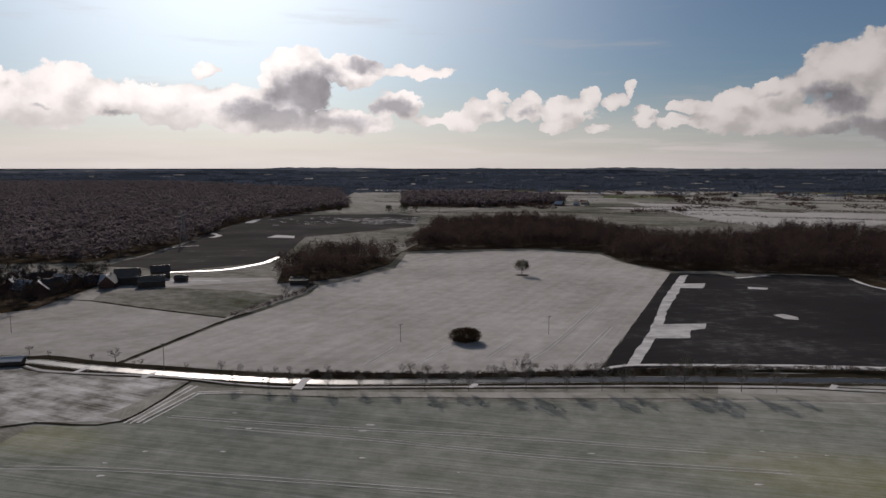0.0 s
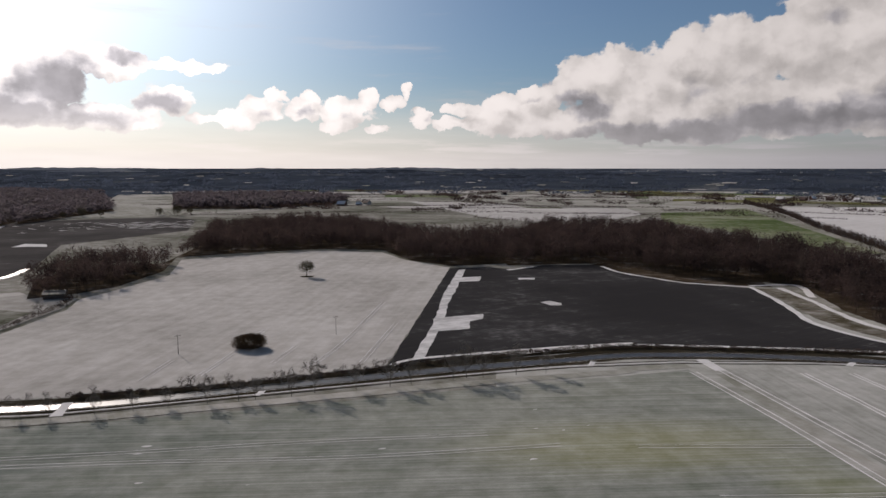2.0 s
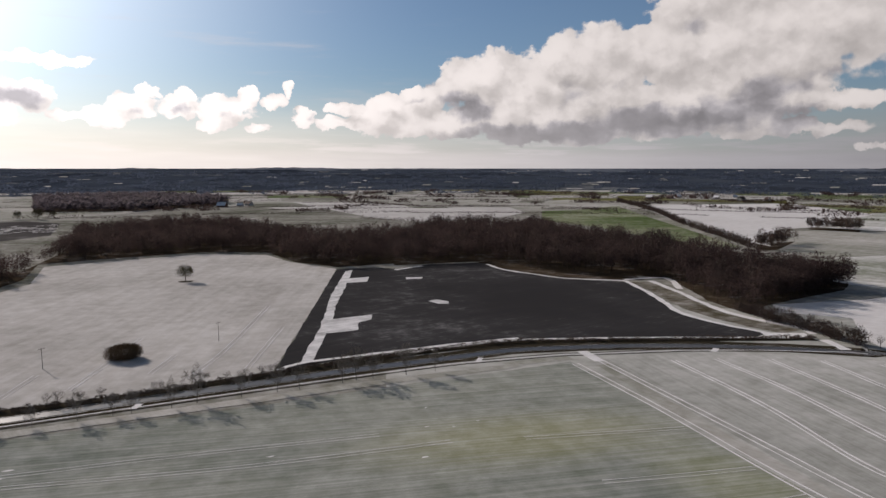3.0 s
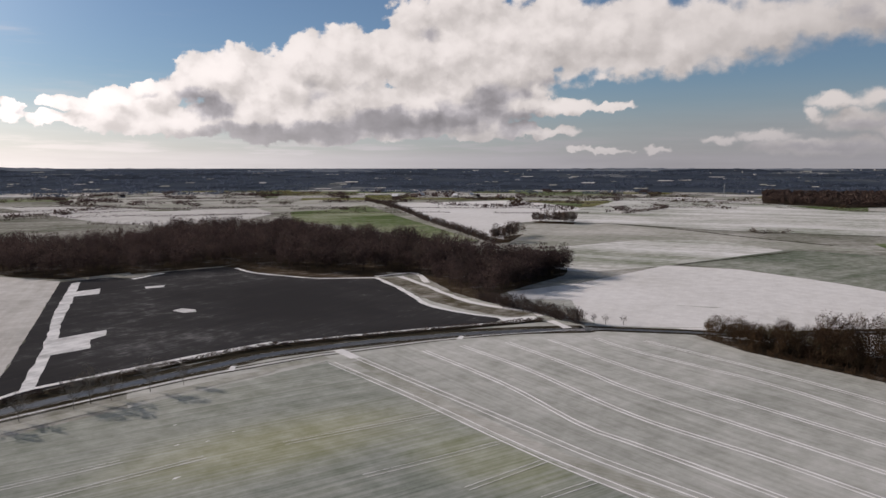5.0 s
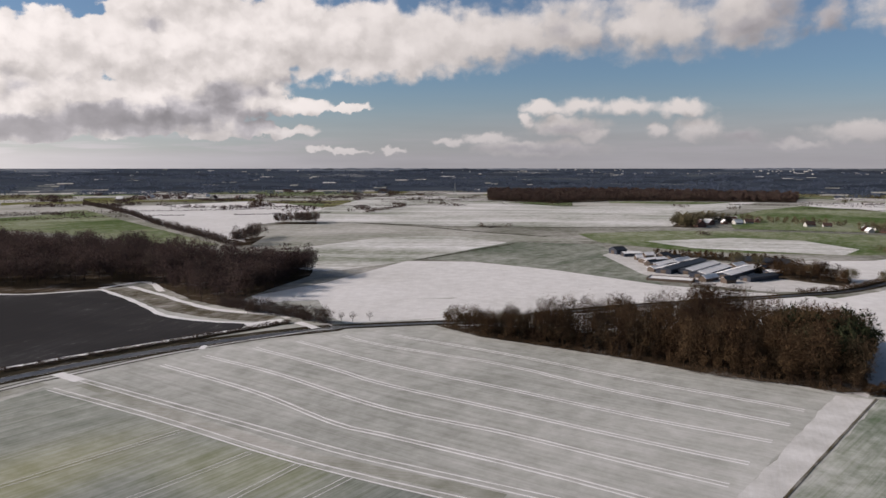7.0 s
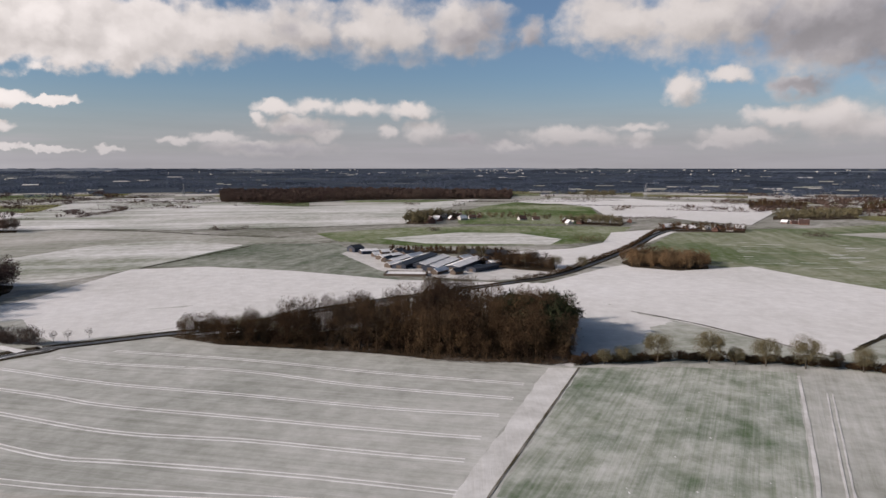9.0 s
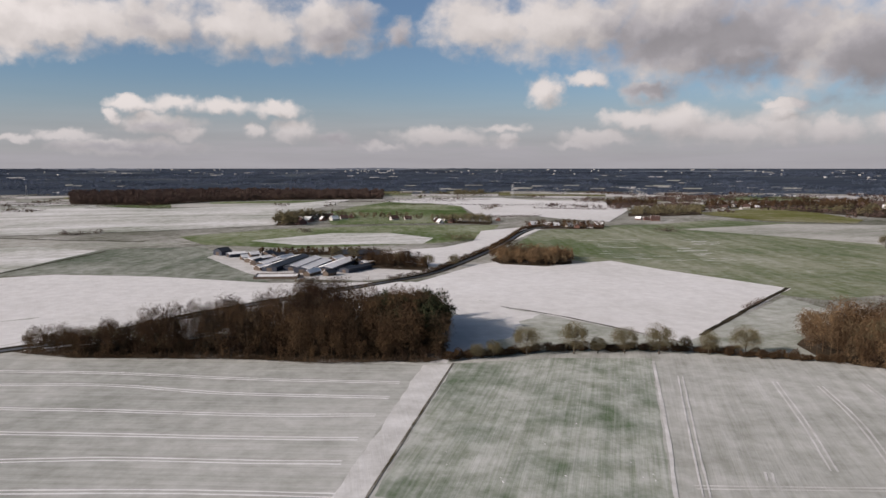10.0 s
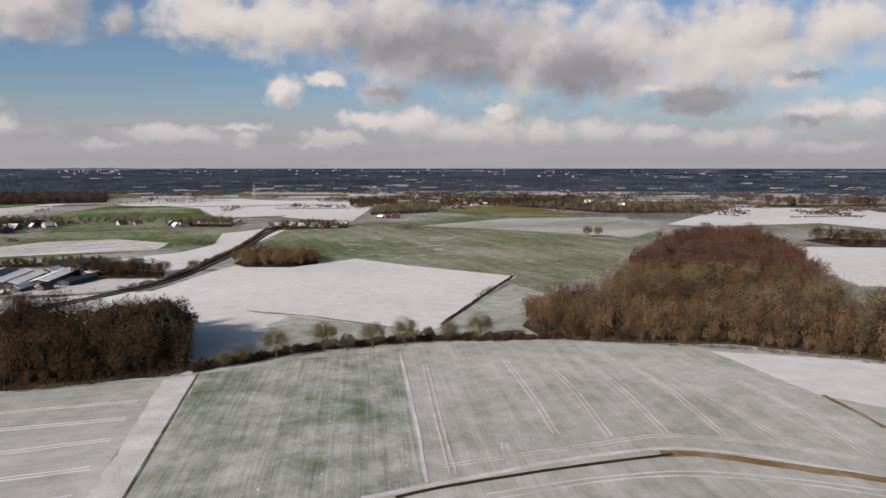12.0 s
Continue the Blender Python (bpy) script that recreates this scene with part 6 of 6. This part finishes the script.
barn("farm shed beside the road", (-180.2, 280.4), (-172.0, 282.1), 6, 2.0, 3.0, TIMBER, (ROOF_SNOW, ROOF_SNOW))
barn("dark shed at the wood's edge", (-105, 481), (-93, 481), 8, 3.0, 4.5, TIMBER, (ROOF_DARK, ROOF_DARK))

HOUSES = [building("house", "house", "house", 12, 8.5, 3.2, 7.2, m, r, 0, 4, True) for m, r in ((BRICK, (ROOF_SNOW, ROOF_RED)), (RENDER, (ROOF_SNOW, ROOF_SNOW)), (RENDER, (ROOF_RED, ROOF_RED)), (BRICK, (ROOF_DARK, ROOF_SNOW)), (TIMBER, (ROOF_DARK, ROOF_DARK)))]


def hamlet(label, places, group, seed, scale=1.0, kinds=(0, 1, 2, 3)):
    rng = random.Random(seed)
    for x, y in places:
        m = Matrix.Translation((x, y, rise(math.hypot(x, y)))) @ Matrix.Rotation(rng.uniform(0, 3.14), 4, "Z") @ Matrix.Scale(scale * rng.uniform(0.8, 1.3), 4)
        t = copy_thing(HOUSES[kinds[rng.randrange(len(kinds))]], m)
        t.matrix_basis = m
        tagged(t, label, group=group)


hamlet("farmhouse with a partly snowed roof on a hill", [(1012, 43), (1054, 34), (1100, 25), (1076, 13), (1099, 5), (1074, -4), (1097, -19), (1121, -31)], "hill hamlet", 1, 1.1)
hamlet("brick house of a hamlet among trees", [(1020, -152), (999, -154), (1041, -168), (1008, -172), (1018, -185), (1068, -94), (1067, -115)], "hamlet", 2, 0.85)
hamlet("roadside house of a small village", [(1036, -231), (1035, -248), (924, -271), (931, -293), (913, -298), (912, -317), (894, -322), (928, -342), (893, -340), (909, -358)], "village", 3, 0.8)
hamlet("house with a bright roof in the far village", [(1020, -466), (1009, -474), (997, -482), (1281, -766), (1314, -803), (1348, -835), (1246, -777), (1278, -809), (1345, -863), (1277, -830), (1377, -919)], "far village", 4, 0.85)
hamlet("house half hidden behind trees by the forest", [(-280, 452), (-266, 444), (-255, 440), (-252, 448), (-301, 493), (-288, 501), (-255, 469), (-249, 476), (-251, 488), (-239, 476), (-234, 479), (-224, 469), (-271, 474)], "forest village", 5, 1.0, (0, 3, 4, 4))
hamlet("small house behind the wood", [(242, 1469), (282, 1491), (304, 1512)], "houses behind the wood", 6, 1.2)
hamlet("far house between fields", [(638, 1738), (750, 1818), (1261, 1351), (1362, 1356), (1382, 1282), (1484, 1284), (1374, 1318), (1403, 1269), (1389, 1182), (1417, 1132), (1305, 1327)], "scattered houses", 7, 1.1)
hamlet("house behind the brown wood", [(1210, -1060), (1160, -1056), (1074, -1032), (975, -1442)], "houses behind the brown wood", 8, 0.8)


def town(count, az0, az1, r0, r1, seed):
    """Bright blocks of the far town on the horizon."""
    rng = random.Random(seed)
    kinds = []
    for w, d, h in ((9, 7, 5), (6, 6, 9), (13, 9, 4)):
        ob = new("apartment_block")
        bm = bmesh.new()
        box(bm, -w / 2, w / 2, -d / 2, d / 2, -2, h)
        part("wall", bm, RENDER, ob)
        bm = bmesh.new()
        box(bm, -w / 2 - 0.5, w / 2 + 0.5, -d / 2 - 0.5, d / 2 + 0.5, h + 0.02, h + 0.8)
        part("roof", bm, ROOF_DARK if h == 9 else ROOF_SNOW, ob)
        kinds.append(tagged(ob, "pale block of the far town on the horizon", "building", "far town"))
    for _ in range(count):
        r, a = rng.uniform(r0, r1), radians(rng.gauss((az0 + az1) / 2, (az1 - az0) / 4))
        x, y = r * math.sin(a), r * math.cos(a)
        m = Matrix.Translation((x, y, rise(r))) @ Matrix.Rotation(rng.uniform(0, 3.14), 4, "Z")
        copy_thing(kinds[rng.choice((0, 0, 0, 1, 2, 2))], m)
    drop(kinds)


town(85, 66, 124, 3900, 4650, 5)
town(14, 15, 70, 3300, 4600, 6)
town(24, 115, 150, 3500, 4600, 7)
drop(HOUSES)


# ---- poles and pylon ----
def power_pole(x, y, height):
    root = new("power_pole")
    bm = bmesh.new()
    branch(bm, Vector((0, 0, -0.3)), Vector((0, 0, height)), 0.14, 0.10, 8)
    part("pole", bm, POLE_WOOD, root)
    bm = bmesh.new()
    box(bm, -1.3, 1.3, -0.08, 0.08, height - 0.5, height - 0.3)
    arm = part("crossarm", bm, POLE_WOOD, root)
    for i in (-1.1, 0, 1.1):
        bm = bmesh.new()
        branch(bm, Vector((i, 0, height - 0.3)), Vector((i, 0, height - 0.05)), 0.08, 0.05, 6)
        part("insulator", bm, CONCRETE, arm)
    root.matrix_basis = Matrix.Translation((x, y, 0)) @ Matrix.Rotation(0.5, 4, "Z")
    tagged(root, "wooden power pole standing in a snowy field", "power pole", "power line")


for (px, py), ph in zip([(-209.6, 335.7), (-110.8, 273.1), (-19.5, 317.9), (51.0, 333.4)], (8.5, 11, 8.5, 9)):
    power_pole(px, py, ph)


def pylon(x, y, height):
    root = new("pylon")
    bm = bmesh.new()
    levels = [(0, 4.0), (0.35, 2.2), (0.7, 1.2), (1.0, 0.5)]
    for (f0, w0), (f1, w1) in zip(levels, levels[1:]):
        c0 = [Vector((sx * w0, sy * w0, f0 * height)) for sx, sy in ((-1, -1), (1, -1), (1, 1), (-1, 1))]
        c1 = [Vector((sx * w1, sy * w1, f1 * height)) for sx, sy in ((-1, -1), (1, -1), (1, 1), (-1, 1))]
        for i in range(4):
            branch(bm, c0[i], c1[i], 0.22, 0.18, 4)
            branch(bm, c0[i], c1[(i + 1) % 4], 0.12, 0.12, 4)
            branch(bm, c0[(i + 1) % 4], c1[i], 0.12, 0.12, 4)
    part("tower", bm, STEEL, root)
    for f, w in ((0.72, 6), (0.84, 8), (0.96, 5)):
        bm = bmesh.new()
        branch(bm, Vector((-w, 0, f * height)), Vector((w, 0, f * height)), 0.2, 0.2, 4)
        branch(bm, Vector((-w, 0, f * height)), Vector((0, 0, f * height + 1.6)), 0.12, 0.12, 4)
        branch(bm, Vector((w, 0, f * height)), Vector((0, 0, f * height + 1.6)), 0.12, 0.12, 4)
        part("crossarm", bm, STEEL, root)
    root.matrix_basis = Matrix.Translation((x, y, rise(math.hypot(x, y)))) @ Matrix.Rotation(0.6, 4, "Z")
    tagged(root, "grey lattice steel pylon beside the forest", "pylon")


for px, py in [(-273, 738)]:
    pylon(px, py, 34)
for px, py in [(1804, 710), (1751, -458)]:
    pylon(px, py, 36)
